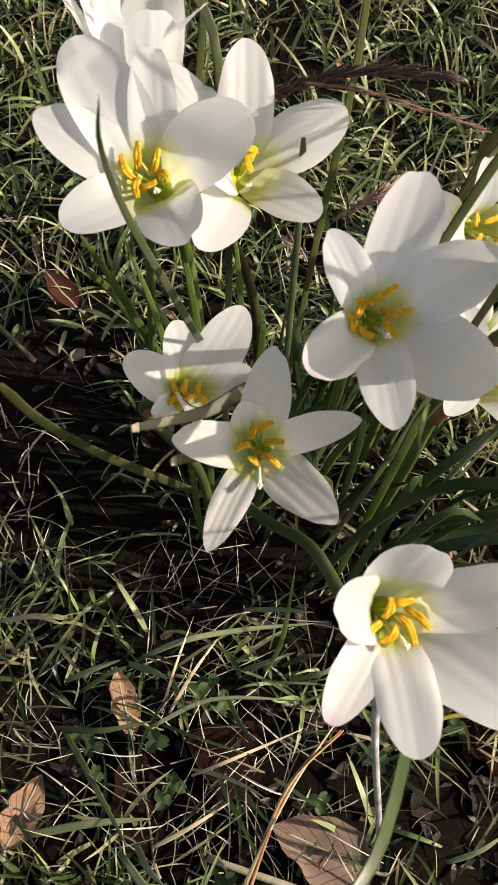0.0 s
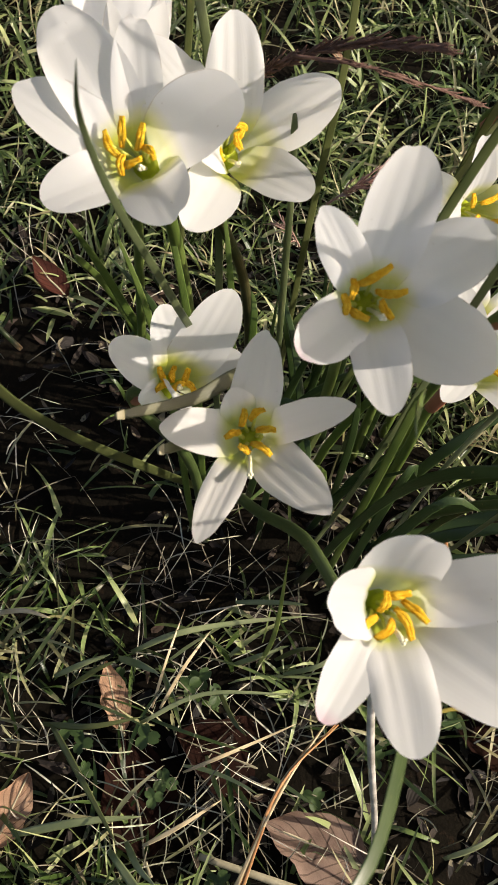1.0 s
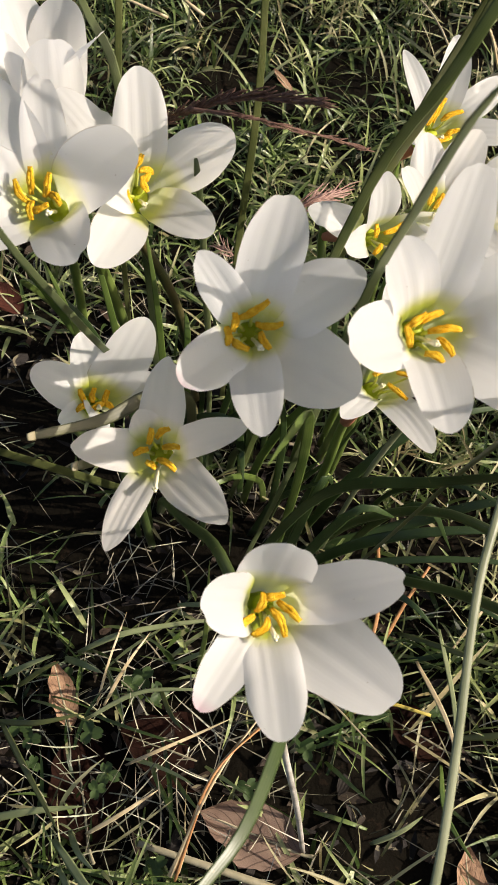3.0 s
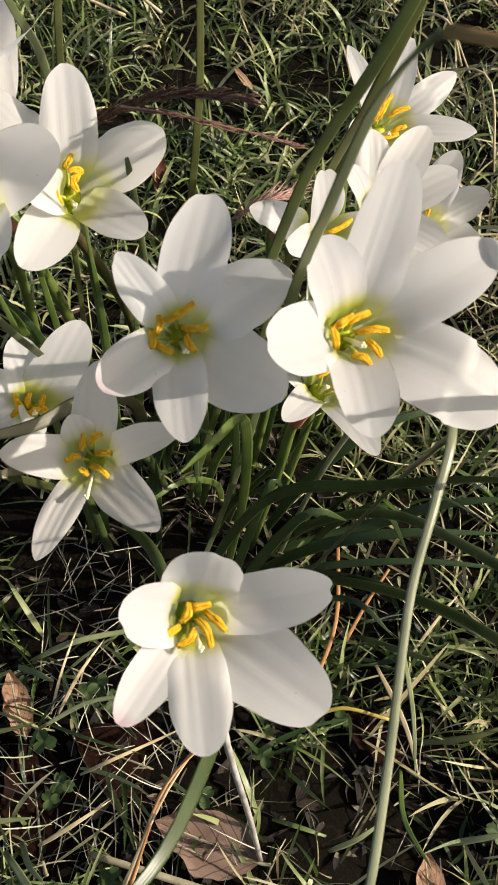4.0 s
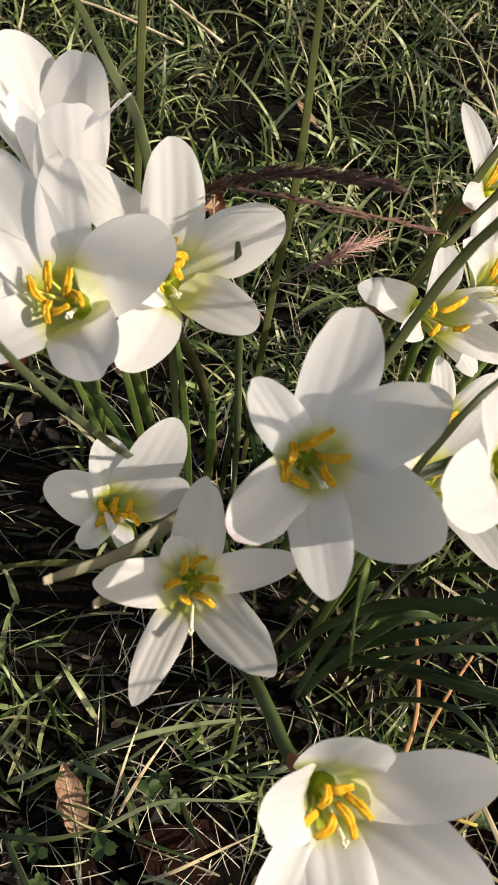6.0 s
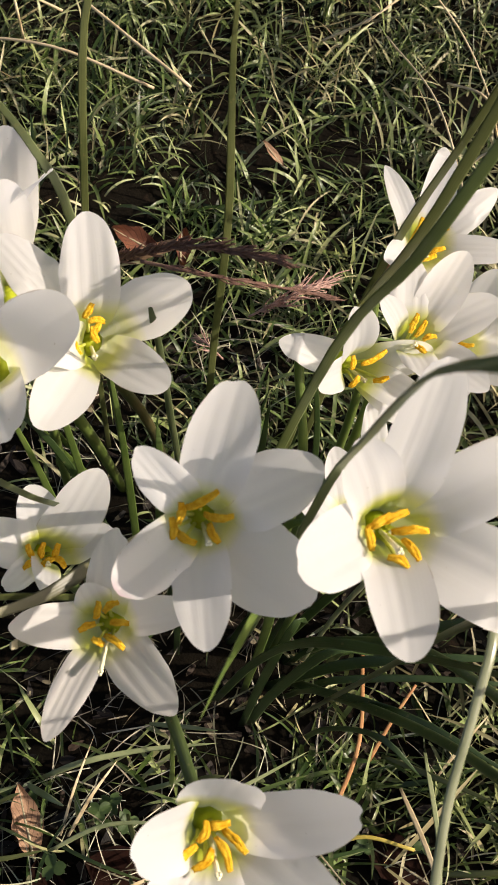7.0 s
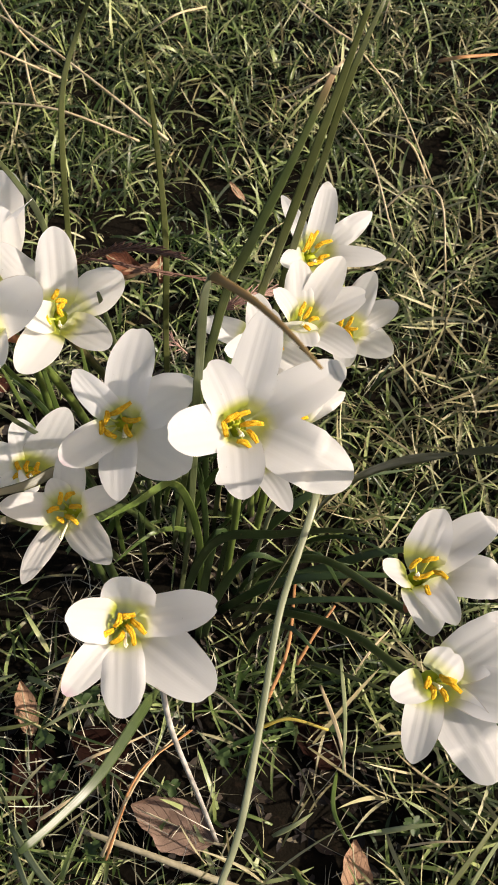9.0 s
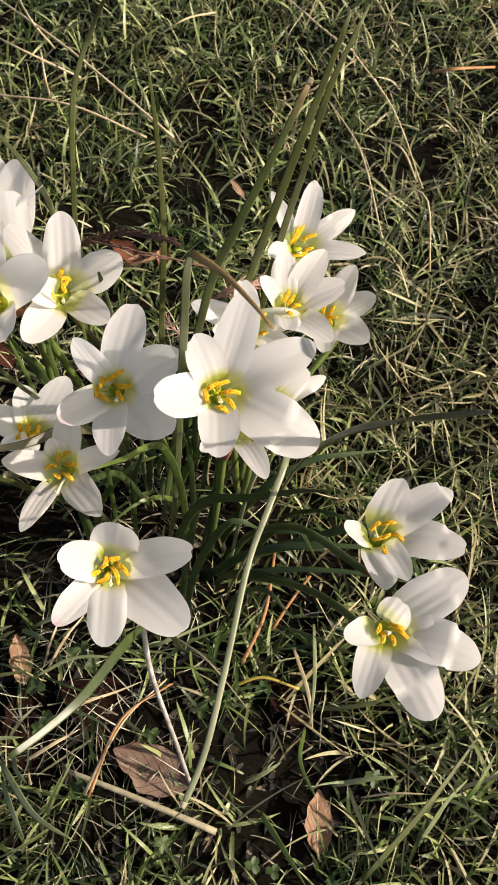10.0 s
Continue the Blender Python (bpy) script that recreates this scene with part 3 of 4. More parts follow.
def plant(throat, axis, petals, foot, label, **options):
    lily(throat, axis, petals, (foot[0], foot[1], dip(foot[0], foot[1])), label, **options)


plant((-0.048, 0.212, 0.173), (-0.12, 0.30, 0.95), [(-62, 19, 42, 18, -0.16), (-15, 27, 45, 12, 0.1), (78, 18, 44, 20, -0.14), (142, 22, 50, 21, -0.1), (-165, 26, 46, 19, -0.12), (-120, 20, 43, 18, -0.14)], (-0.048, 0.232, -0.02), "white rain lily goblet seen side-on among lilies", seed=1)
plant((-0.0334, 0.1606, 0.1966), (-0.03, -0.54, 0.84), [(-142, 48, 31.2, 12.9), (-50, 36, 29.8, 16.3), (42, 52, 33.4, 17.8), (102, 61, 35.2, 11.6), (132, 64, 40.3, 17.4), (163, 60, 35.4, 14.9)], (-0.024, 0.238, -0.02), "large open white rain lily with orange anthers", seed=2, lean=(-0.1, 0.42), stem_r=0.002, stamens=[(138, 23, 16.8, 102, 6.3), (96, 15, 16.0, 87, 5.6), (169, 23, 16.8, 136, 6.3), (-136, 10, 15.7, 14, 6.2), (35, 9, 15.7, -23, 4.4), (-143, 15, 16.0, -85, 4.6)], pistil=(-64, 10, 17.2))
plant((-0.0141, 0.1831, 0.1807), (0.30, -0.50, 0.80), [(-167, 27, 32.5, 11.8), (-118, 45, 35.7, 15.1), (-21, 43, 29.7, 12.4), (47, 42, 38.9, 15.8, -0.3), (106, 61, 36.8, 15.4), (143, 71, 37.3, 13.4)], (0.0, 0.24, -0.02), "open white rain lily with a straight reddish stalk", seed=3, stem_mat=M_STEM_RED, pointed=0.03, stamens=[(-159, 18, 16.3, 125, 4.1), (105, 12, 15.9, 75, 4.0), (115, 8, 15.7, 130, 4.0), (100, 20, 16.5, -176, 4.0), (117, 29, 17.7, 79, 4.0)])
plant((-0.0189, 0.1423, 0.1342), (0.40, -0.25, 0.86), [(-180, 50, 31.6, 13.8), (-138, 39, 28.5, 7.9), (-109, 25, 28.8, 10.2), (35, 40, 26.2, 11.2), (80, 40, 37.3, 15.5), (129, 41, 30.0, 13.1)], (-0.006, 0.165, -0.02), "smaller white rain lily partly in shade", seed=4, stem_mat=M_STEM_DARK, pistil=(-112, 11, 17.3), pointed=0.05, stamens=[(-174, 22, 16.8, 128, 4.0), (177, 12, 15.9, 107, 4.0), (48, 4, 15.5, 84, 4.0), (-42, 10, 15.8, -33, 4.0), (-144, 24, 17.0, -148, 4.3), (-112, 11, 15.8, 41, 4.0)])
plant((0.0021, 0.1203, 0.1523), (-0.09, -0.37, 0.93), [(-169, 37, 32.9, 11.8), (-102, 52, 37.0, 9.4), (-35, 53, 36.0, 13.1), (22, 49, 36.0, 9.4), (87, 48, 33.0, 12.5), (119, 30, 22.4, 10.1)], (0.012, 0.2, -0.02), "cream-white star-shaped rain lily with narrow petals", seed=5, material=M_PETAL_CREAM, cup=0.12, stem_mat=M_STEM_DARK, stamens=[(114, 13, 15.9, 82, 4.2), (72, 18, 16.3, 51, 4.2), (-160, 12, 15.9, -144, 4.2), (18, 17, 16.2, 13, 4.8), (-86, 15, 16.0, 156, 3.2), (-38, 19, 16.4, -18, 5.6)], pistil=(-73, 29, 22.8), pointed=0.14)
plant((0.0218, 0.1331, 0.1980), (0.02, -0.49, 0.87), [(-130, 36, 34.6, 12.7), (-74, 40, 38.1, 12.5), (-22, 49, 37.7, 19.2), (37, 50, 37.3, 15.8), (84, 51, 39.6, 14.8), (137, 35, 35.1, 10.0)], (0.03, 0.212, -0.02), "wide open white rain lily facing upwards", seed=6, lean=(0.22, 0.12), mats={0: M_PETAL_PINK}, stamens=[(164, 15, 16.0, -82, 4.2), (95, 16, 16.1, 37, 8.3), (27, 16, 16.1, 5, 6.4), (-24, 15, 16.1, -50, 4.4), (-155, 19, 16.4, -68, 4.3), (-119, 15, 16.1, -22, 4.9)], pistil=(-51, 16, 17.7))
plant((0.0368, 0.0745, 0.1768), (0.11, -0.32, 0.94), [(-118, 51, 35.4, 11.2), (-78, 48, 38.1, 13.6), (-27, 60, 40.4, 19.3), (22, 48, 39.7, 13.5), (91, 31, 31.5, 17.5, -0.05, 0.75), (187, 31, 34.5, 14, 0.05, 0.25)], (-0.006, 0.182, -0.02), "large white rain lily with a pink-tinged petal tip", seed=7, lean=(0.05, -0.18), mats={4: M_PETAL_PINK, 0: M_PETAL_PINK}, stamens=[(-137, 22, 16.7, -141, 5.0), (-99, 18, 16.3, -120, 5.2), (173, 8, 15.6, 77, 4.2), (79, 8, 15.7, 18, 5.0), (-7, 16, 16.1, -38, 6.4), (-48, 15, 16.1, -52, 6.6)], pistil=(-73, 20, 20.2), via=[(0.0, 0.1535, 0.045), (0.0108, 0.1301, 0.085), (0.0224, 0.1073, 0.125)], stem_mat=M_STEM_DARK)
plant((0.0608, 0.1348, 0.2090), (0.15, -0.42, 0.89), [(-155, 41, 38.7, 15.5, 0.05, 0.5), (-82, 41, 37.9, 15.0), (-16, 71, 43.2, 19.8), (39, 62, 41.5, 15.8), (88, 54, 43.3, 15.2), (132, 37, 33.3, 13.8)], (0.062, 0.218, -0.02), "large white rain lily in full sun above the clump", seed=8, lean=(0.15, 0.22), stamens=[(166, 13, 15.9, 52, 5.2), (-144, 19, 16.4, 115, 4.6), (98, 9, 15.7, 42, 5.4), (-2, 13, 15.9, 13, 7.0), (-41, 20, 16.5, -53, 5.0), (-69, 24, 16.9, -10, 4.6)], pistil=(-80, 12, 20.5))
plant((0.0578, 0.2176, 0.1410), (0.45, -0.50, 0.70), [(-164, 43, 33.0, 10.7), (-33, 74, 29.3, 9.6), (-21, 50, 31.2, 11.2), (22, 55, 30.1, 11.8), (129, 39, 35.4, 12.8), (173, 66, 31.9, 11.2)], (0.05, 0.21, -0.02), "small white rain lily behind a taller one", seed=9, pointed=0.07, stamens=[(167, 18, 16.3, 106, 4.0), (58, 15, 16.0, 35, 8.5), (-125, 19, 16.4, 65, 4.0), (-21, 23, 16.9, 24, 4.6)])
plant((0.0727, 0.2300, 0.1435), (0.10, -0.23, 0.97), [(-79, 36, 30.1, 12.0), (-31, 54, 33.7, 14.2), (34, 57, 33.9, 13.6), (69, 57, 37.4, 14.0), (107, 50, 31.7, 14.0), (162, 31, 30.4, 9.2)], (0.062, 0.225, -0.02), "white rain lily crowded among others", seed=10, pointed=0.07, stamens=[(128, 11, 15.8, 86, 4.0), (71, 9, 15.7, 73, 5.5), (1, 15, 16.0, 30, 4.0), (-62, 16, 16.1, -34, 4.0), (105, 17, 16.2, 66, 4.0)])
plant((0.0920, 0.2494, 0.1178), (-0.17, -0.35, 0.92), [(-79, 45, 29.4, 12.3), (-24, 54, 31.6, 15.5), (28, 54, 31.3, 13.2), (69, 51, 34.6, 13.4), (150, 45, 30, 12.8), (-145, 40, 29, 12.8)], (0.075, 0.235, -0.02), "white rain lily low behind its neighbours", seed=11, pointed=0.05)
plant((0.0722, 0.2642, 0.1464), (0.22, -0.45, 0.86), [(8, 61, 35.4, 10.0), (48, 72, 35.6, 10.5), (91, 61, 36.3, 11.8), (135, 57, 34.0, 8.4), (-150, 38, 30, 10.7), (-60, 42, 29, 10.7)], (0.066, 0.25, -0.02), "white rain lily with narrow spreading petals and long yellow anthers", seed=12, pointed=0.14, stamens=[(141, 21, 16.6, 79, 8.3), (117, 21, 16.6, 76, 8.5), (66, 19, 16.4, 38, 7.4), (-89, 16, 16.1, 20, 7.2), (-25, 12, 15.9, 46, 6.0)])
plant((0.0640, 0.1700, 0.1296), (0.14, -0.10, 0.99), [(-123, 48, 33.0, 9.4), (-54, 55, 35.3, 11.1), (10, 50, 30, 11.8), (65, 52, 31, 11.8), (120, 50, 30, 11.8), (178, 45, 30, 11.8)], (0.055, 0.175, -0.02), "slim white rain lily beneath a larger bloom", seed=13, pointed=0.1, stamens=[(144, 8, 15.7, 44, 4.0), (14, 29, 17.7, -15, 8.2), (-34, 22, 16.7, -34, 7.5)])
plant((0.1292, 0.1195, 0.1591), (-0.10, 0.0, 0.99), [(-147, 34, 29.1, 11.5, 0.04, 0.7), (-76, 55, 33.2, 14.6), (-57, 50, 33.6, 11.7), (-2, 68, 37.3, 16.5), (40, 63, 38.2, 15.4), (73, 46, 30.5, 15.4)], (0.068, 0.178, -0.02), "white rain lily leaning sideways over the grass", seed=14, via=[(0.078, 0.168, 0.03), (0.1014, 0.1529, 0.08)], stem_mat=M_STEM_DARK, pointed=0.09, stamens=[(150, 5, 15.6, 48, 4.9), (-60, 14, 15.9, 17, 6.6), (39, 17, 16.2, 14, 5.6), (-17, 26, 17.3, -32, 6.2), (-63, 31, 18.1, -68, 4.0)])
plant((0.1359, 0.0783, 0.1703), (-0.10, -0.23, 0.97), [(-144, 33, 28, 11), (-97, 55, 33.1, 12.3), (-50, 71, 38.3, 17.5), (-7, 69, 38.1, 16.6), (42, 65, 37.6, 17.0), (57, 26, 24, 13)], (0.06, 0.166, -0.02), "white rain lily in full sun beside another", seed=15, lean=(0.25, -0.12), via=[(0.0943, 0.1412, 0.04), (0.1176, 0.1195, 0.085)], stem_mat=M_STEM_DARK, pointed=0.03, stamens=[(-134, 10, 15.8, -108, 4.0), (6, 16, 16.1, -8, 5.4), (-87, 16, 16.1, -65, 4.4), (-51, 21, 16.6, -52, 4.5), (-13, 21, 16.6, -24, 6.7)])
plant((0.0760, 0.2120, 0.0900), (0.25, -0.2, 0.95), [(-98, 38, 32.9, 10.7), (45, 71, 34.5, 9.0), (60, 50, 30, 10.7), (120, 50, 30, 10.7), (-160, 45, 30, 10.7), (-40, 50, 30, 10.7)], (0.066, 0.205, -0.02), "low white rain lily half hidden by taller blooms", seed=16, pointed=0.1)


# ---- lily leaves ----
def leaf(points, width, label, material=None, flat=0.28, blunt=0.0, twist=0.0, n=20, group="lily leaves", face=(0.1, -0.6, 0.8), thick_base=1.0, tip=None, cut=False):
    """One strap leaf along a curve from its foot to its tip."""
    root = Vector(points[0])
    bm = bmesh.new()

    def radius(s):
        taper = max(blunt, (1 - s ** 3.0) ** 0.55 if blunt else (1 - s ** 2.2) ** 0.75) if s < 1 else blunt * 0.6
        return width * 0.5 * min(1.0, thick_base * 0.75 + 0.6 * s) * taper

    pos, ways = sweep(bm, [Vector(p) - root for p in points], n, radius, 8, flat, face, twist, 0.25)
    ob = finish("lily_leaf", bm, material or M_LEAF)
    ob.location = root
    if tip:
        bm = bmesh.new()
        sweep(bm, [Vector(p) - root for p in tip], 12, lambda s: 0.0011 * (1.05 - 0.75 * s), 8, 0.35, face)
        part("withered_tip", bm, M_LEAF_WITHER, ob, "withered brown leaf tip")
    if cut:
        end, way = pos[-1], ways[-1]
        bm = bmesh.new()
        sweep(bm, [end - way * 0.0018, end - way * 0.0006, end + way * 0.0004], 4, lambda s: width * 0.5 * blunt * (0.95 - 0.25 * s), 8, flat * 1.05, face, 0.0, 0.25)
        part("cut_end", bm, M_STALK_DRY, ob, "dry pale brown cut end")
    return tagged(ob, label, "leaf", group)


G = -0.024
leaf([(-0.004, 0.19, G), (-0.012, 0.172, 0.09), (-0.021, 0.145, 0.165), (-0.031, 0.13, 0.215), (-0.035, 0.122, 0.245), (-0.033, 0.115, 0.265)], 0.0023, "grey-green strap leaf rising before an open flower", material=M_LEAF_GREY)
leaf([(0.012, 0.2, G), (0.008, 0.203, 0.06), (0.0034, 0.1965, 0.13), (0.0012, 0.1935, 0.163), (-0.0014, 0.1908, 0.1897)], 0.0024, "short blunt green leaf before a white petal", material=M_LEAF_GREY, blunt=0.8, flat=0.5)
leaf([(0.012, 0.24, G), (0.010, 0.243, 0.085), (0.010, 0.248, 0.16), (0.007, 0.247, 0.225), (0.011, 0.219, 0.285)], 0.0033, "tall upright dark green leaf with a fine tip", face=(0.3, -0.55, 0.75), material=M_LEAF_MID)
leaf([(-0.035, 0.255, G), (-0.04, 0.262, 0.08), (-0.042, 0.274, 0.145), (-0.043, 0.289, 0.188), (-0.038, 0.302, 0.21), (-0.028, 0.304, 0.235), (-0.024, 0.304, 0.25)], 0.003, "tall leaf kinked near its top", face=(0.3, -0.55, 0.75), material=M_LEAF_MID)
leaf([(-0.01, 0.208, G), (-0.018, 0.212, 0.1), (-0.028, 0.216, 0.185), (-0.037, 0.22, 0.205), (-0.042, 0.208, 0.235), (-0.046, 0.195, 0.26)], 0.003, "thin grey-green leaf behind the lilies", material=M_LEAF_GREY)
leaf([(0.024, 0.19, G), (0.034, 0.186, 0.1), (0.045, 0.183, 0.2), (0.0545, 0.176, 0.245), (0.064, 0.184, 0.275), (0.072, 0.192, 0.302)], 0.0037, "broad leaf with a browned blunt end", face=(0.3, -0.55, 0.75), material=M_LEAF_TIP, blunt=0.6, cut=True)
leaf([(0.04, 0.24, G), (0.046, 0.238, 0.08), (0.053, 0.23, 0.15), (0.061, 0.217, 0.205), (0.068, 0.22, 0.245), (0.074, 0.229, 0.275), (0.078, 0.233, 0.297)], 0.0039, "broad dark leaf leaning over the flowers", face=(0.3, -0.55, 0.75), blunt=0.5, material=M_LEAF_MID)
leaf([(0.05, 0.262, G), (0.055, 0.264, 0.06), (0.0595, 0.263, 0.12), (0.064, 0.258, 0.165), (0.07, 0.247, 0.215), (0.075, 0.24, 0.26), (0.083, 0.258, 0.284)], 0.0040, "broad dark leaf in a fan of leaves", face=(0.3, -0.55, 0.75), blunt=0.4, material=M_LEAF_MID)
leaf([(0.034, 0.158, G), (0.042, 0.148, 0.1), (0.046, 0.139, 0.21), (0.0485, 0.131, 0.25), (0.051, 0.122, 0.285), (0.0545, 0.111, 0.307), (0.0565, 0.107, 0.3105)], 0.0032, "upright grey-green leaf that folds over at its top", face=(0.3, -0.55, 0.75), material=M_LEAF_GREY, blunt=0.8, tip=[(0.0555, 0.1085, 0.3105), (0.066, 0.097, 0.319), (0.075, 0.084, 0.3275), (0.082, 0.0735, 0.333)])
leaf([(0.07, 0.15, G), (0.082, 0.142, 0.08), (0.093, 0.136, 0.165), (0.105, 0.127, 0.21), (0.12, 0.115, 0.245), (0.144, 0.109, 0.27)], 0.0042, "long olive-green leaf arching low over the lawn", material=M_LEAF_DULL, face=(0.6, -0.3, 0.75), blunt=0.5)
leaf([(0.035, 0.15, G), (0.045, 0.145, 0.06), (0.057, 0.138, 0.115), (0.079, 0.13, 0.145), (0.096, 0.116, 0.185), (0.108, 0.094, 0.231)], 0.0046, "dark green leaf reaching forward")
leaf([(0.002, 0.21, G), (0.004, 0.178, 0.08), (-0.002, 0.14, 0.148), (-0.012, 0.122, 0.162), (-0.027, 0.107, 0.174)], 0.0046, "bent grey leaf crossing two flowers, with a torn dry end", material=M_LEAF_DULL, blunt=0.55, cut=True)
leaf([(0.0, 0.205, G), (0.0, 0.172, 0.07), (-0.006, 0.13, 0.132), (-0.018, 0.11, 0.155)], 0.0038, "short leaf stub below the flowers", material=M_LEAF_DULL, blunt=0.8, cut=True)
leaf([(0.046, 0.155, G), (0.046, 0.15, 0.08), (0.041, 0.132, 0.165), (0.034, 0.105, 0.2), (0.03, 0.085, 0.225)], 0.0038, "fresh green leaf bending forward under a bloom", material=M_LEAF_LIGHT)
leaf([(-0.012, 0.185, G), (-0.024, 0.174, 0.005), (-0.043, 0.144, 0.08), (-0.047, 0.106, 0.17), (-0.049, 0.092, 0.21)], 0.0042, "long leaf leaning out over the shaded soil", material=M_LEAF_MID, blunt=0.6)
leaf([(0.055, 0.115, G), (0.053, 0.09, 0.08), (0.049, 0.065, 0.145), (0.041, 0.031, 0.17), (0.033, 0.015, 0.176), (0.025, 0.003, 0.18)], 0.0040, "dull green leaf reaching out in front of a bloom", material=M_STEM_DARK, blunt=0.7)
leaf([(0.068, 0.172, G), (0.072, 0.17, 0.06), (0.079, 0.165, 0.13), (0.086, 0.152, 0.178), (0.089, 0.126, 0.191), (0.087, 0.107, 0.187), (0.0842, 0.0855, 0.18), (0.0846, 0.0515, 0.168), (0.0842, 0.0243, 0.158), (0.081, 0.0058, 0.152)], 0.0027, "pale ridged leaf bent forward to a cut end", material=M_STEM_PALE, flat=0.6, blunt=0.85, n=44, cut=True)
leaf([(0.06, 0.172, G), (0.087, 0.18, -0.012), (0.107, 0.186, 0.0), (0.132, 0.19, 0.022), (0.165, 0.195, 0.03)], 0.0068, "broad dark leaf spreading low over the grass")
leaf([(0.055, 0.16, G), (0.08, 0.162, 0.02), (0.11, 0.165, 0.04), (0.15, 0.17, 0.045)], 0.0058, "broad dark leaf lying out over the lawn")
leaf([(0.058, 0.18, G), (0.075, 0.19, 0.03), (0.1, 0.205, 0.055), (0.14, 0.222, 0.055)], 0.0052, "broad dark leaf lying out over the lawn")
leaf([(-0.032, 0.236, G), (-0.0478, 0.229, 0.02), (-0.0634, 0.228, 0.06), (-0.0738, 0.224, 0.09)], 0.0036, "bright green leaf leaning out under a bloom", material=M_LEAF_LIGHT, blunt=0.4)
leaf([(-0.052, 0.252, G), (-0.0673, 0.2482, 0.02), (-0.0742, 0.2315, 0.06)], 0.0036, "short bright green leaf with a cut end", material=M_LEAF_LIGHT, blunt=0.75)
leaf([(0.024, 0.112, G), (0.0245, 0.1075, 0.04), (0.0215, 0.116, 0.09)], 0.0022, "thin green leaf standing beside a bloom", material=M_STEM)
leaf([(-0.012, 0.165, G), (-0.024, 0.172, 0.06), (-0.036, 0.18, 0.11), (-0.05, 0.19, 0.14)], 0.0032, "bright green leaf leaning from the clump", material=M_LEAF_LIGHT)
leaf([(-0.008, 0.17, G), (-0.018, 0.18, 0.07), (-0.028, 0.19, 0.12), (-0.04, 0.205, 0.15)], 0.0032, "bright green leaf leaning from the clump", material=M_LEAF_LIGHT)
leaf([(0.0, 0.178, G), (-0.006, 0.186, 0.06), (-0.012, 0.196, 0.11), (-0.02, 0.21, 0.14)], 0.0032, "bright green leaf leaning from the clump", material=M_LEAF_LIGHT)

# short basal leaves in the two tufts, each a leaf of its own
lr = random.Random(11)
for k in range(15):
    if k < 11:
        cx, cy = lr.gauss(0.004, 0.014), lr.gauss(0.196, 0.012)
    else:
        cx, cy = lr.gauss(0.058, 0.012), lr.gauss(0.168, 0.016)
    az = lr.uniform(0, 2 * math.pi) if k < 11 else lr.uniform(-0.7, 0.7)
    out = lr.uniform(0.01, 0.05) if k < 11 else lr.uniform(0.02, 0.06)
    h = lr.uniform(0.06, 0.12) if k < 11 else lr.uniform(0.03, 0.08)
    ox, oy = math.cos(az) * out, math.sin(az) * out * 0.8
    z0 = dip(cx, cy) - 0.003
    pts = [(cx, cy, z0), (cx + ox * 0.25, cy + oy * 0.25, z0 + h * 0.5), (cx + ox, cy + oy, z0 + h * 0.92), (cx + ox * 1.9, cy + oy * 1.9, z0 + h * lr.uniform(0.85, 1.1))]
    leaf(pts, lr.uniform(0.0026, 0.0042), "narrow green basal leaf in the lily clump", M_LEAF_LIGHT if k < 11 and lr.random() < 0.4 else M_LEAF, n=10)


# leaves added to darken the clump and block sun from soil on the left
for k in range(18):
    cx, cy = lr.uniform(0.004, 0.06), lr.uniform(0.165, 0.245)
    h, ox, oy = lr.uniform(0.08, 0.16), lr.gauss(0, 0.012), lr.gauss(0.006, 0.01)
    z0 = dip(cx, cy) - 0.003
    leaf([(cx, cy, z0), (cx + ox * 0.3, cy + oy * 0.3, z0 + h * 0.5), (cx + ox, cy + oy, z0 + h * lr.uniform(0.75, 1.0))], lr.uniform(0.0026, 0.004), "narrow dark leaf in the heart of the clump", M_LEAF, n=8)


for k in range(4):
    cx, cy = lr.uniform(0.045, 0.08), lr.uniform(0.14, 0.19)
    h, ox, oy = lr.uniform(0.07, 0.13), lr.uniform(0.005, 0.035), lr.uniform(-0.012, 0.015)
    z0 = dip(cx, cy) - 0.003
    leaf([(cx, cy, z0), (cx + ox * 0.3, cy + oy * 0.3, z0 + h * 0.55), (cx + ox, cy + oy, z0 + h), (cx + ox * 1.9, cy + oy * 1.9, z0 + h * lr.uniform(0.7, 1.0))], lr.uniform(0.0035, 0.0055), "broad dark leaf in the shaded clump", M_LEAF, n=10)


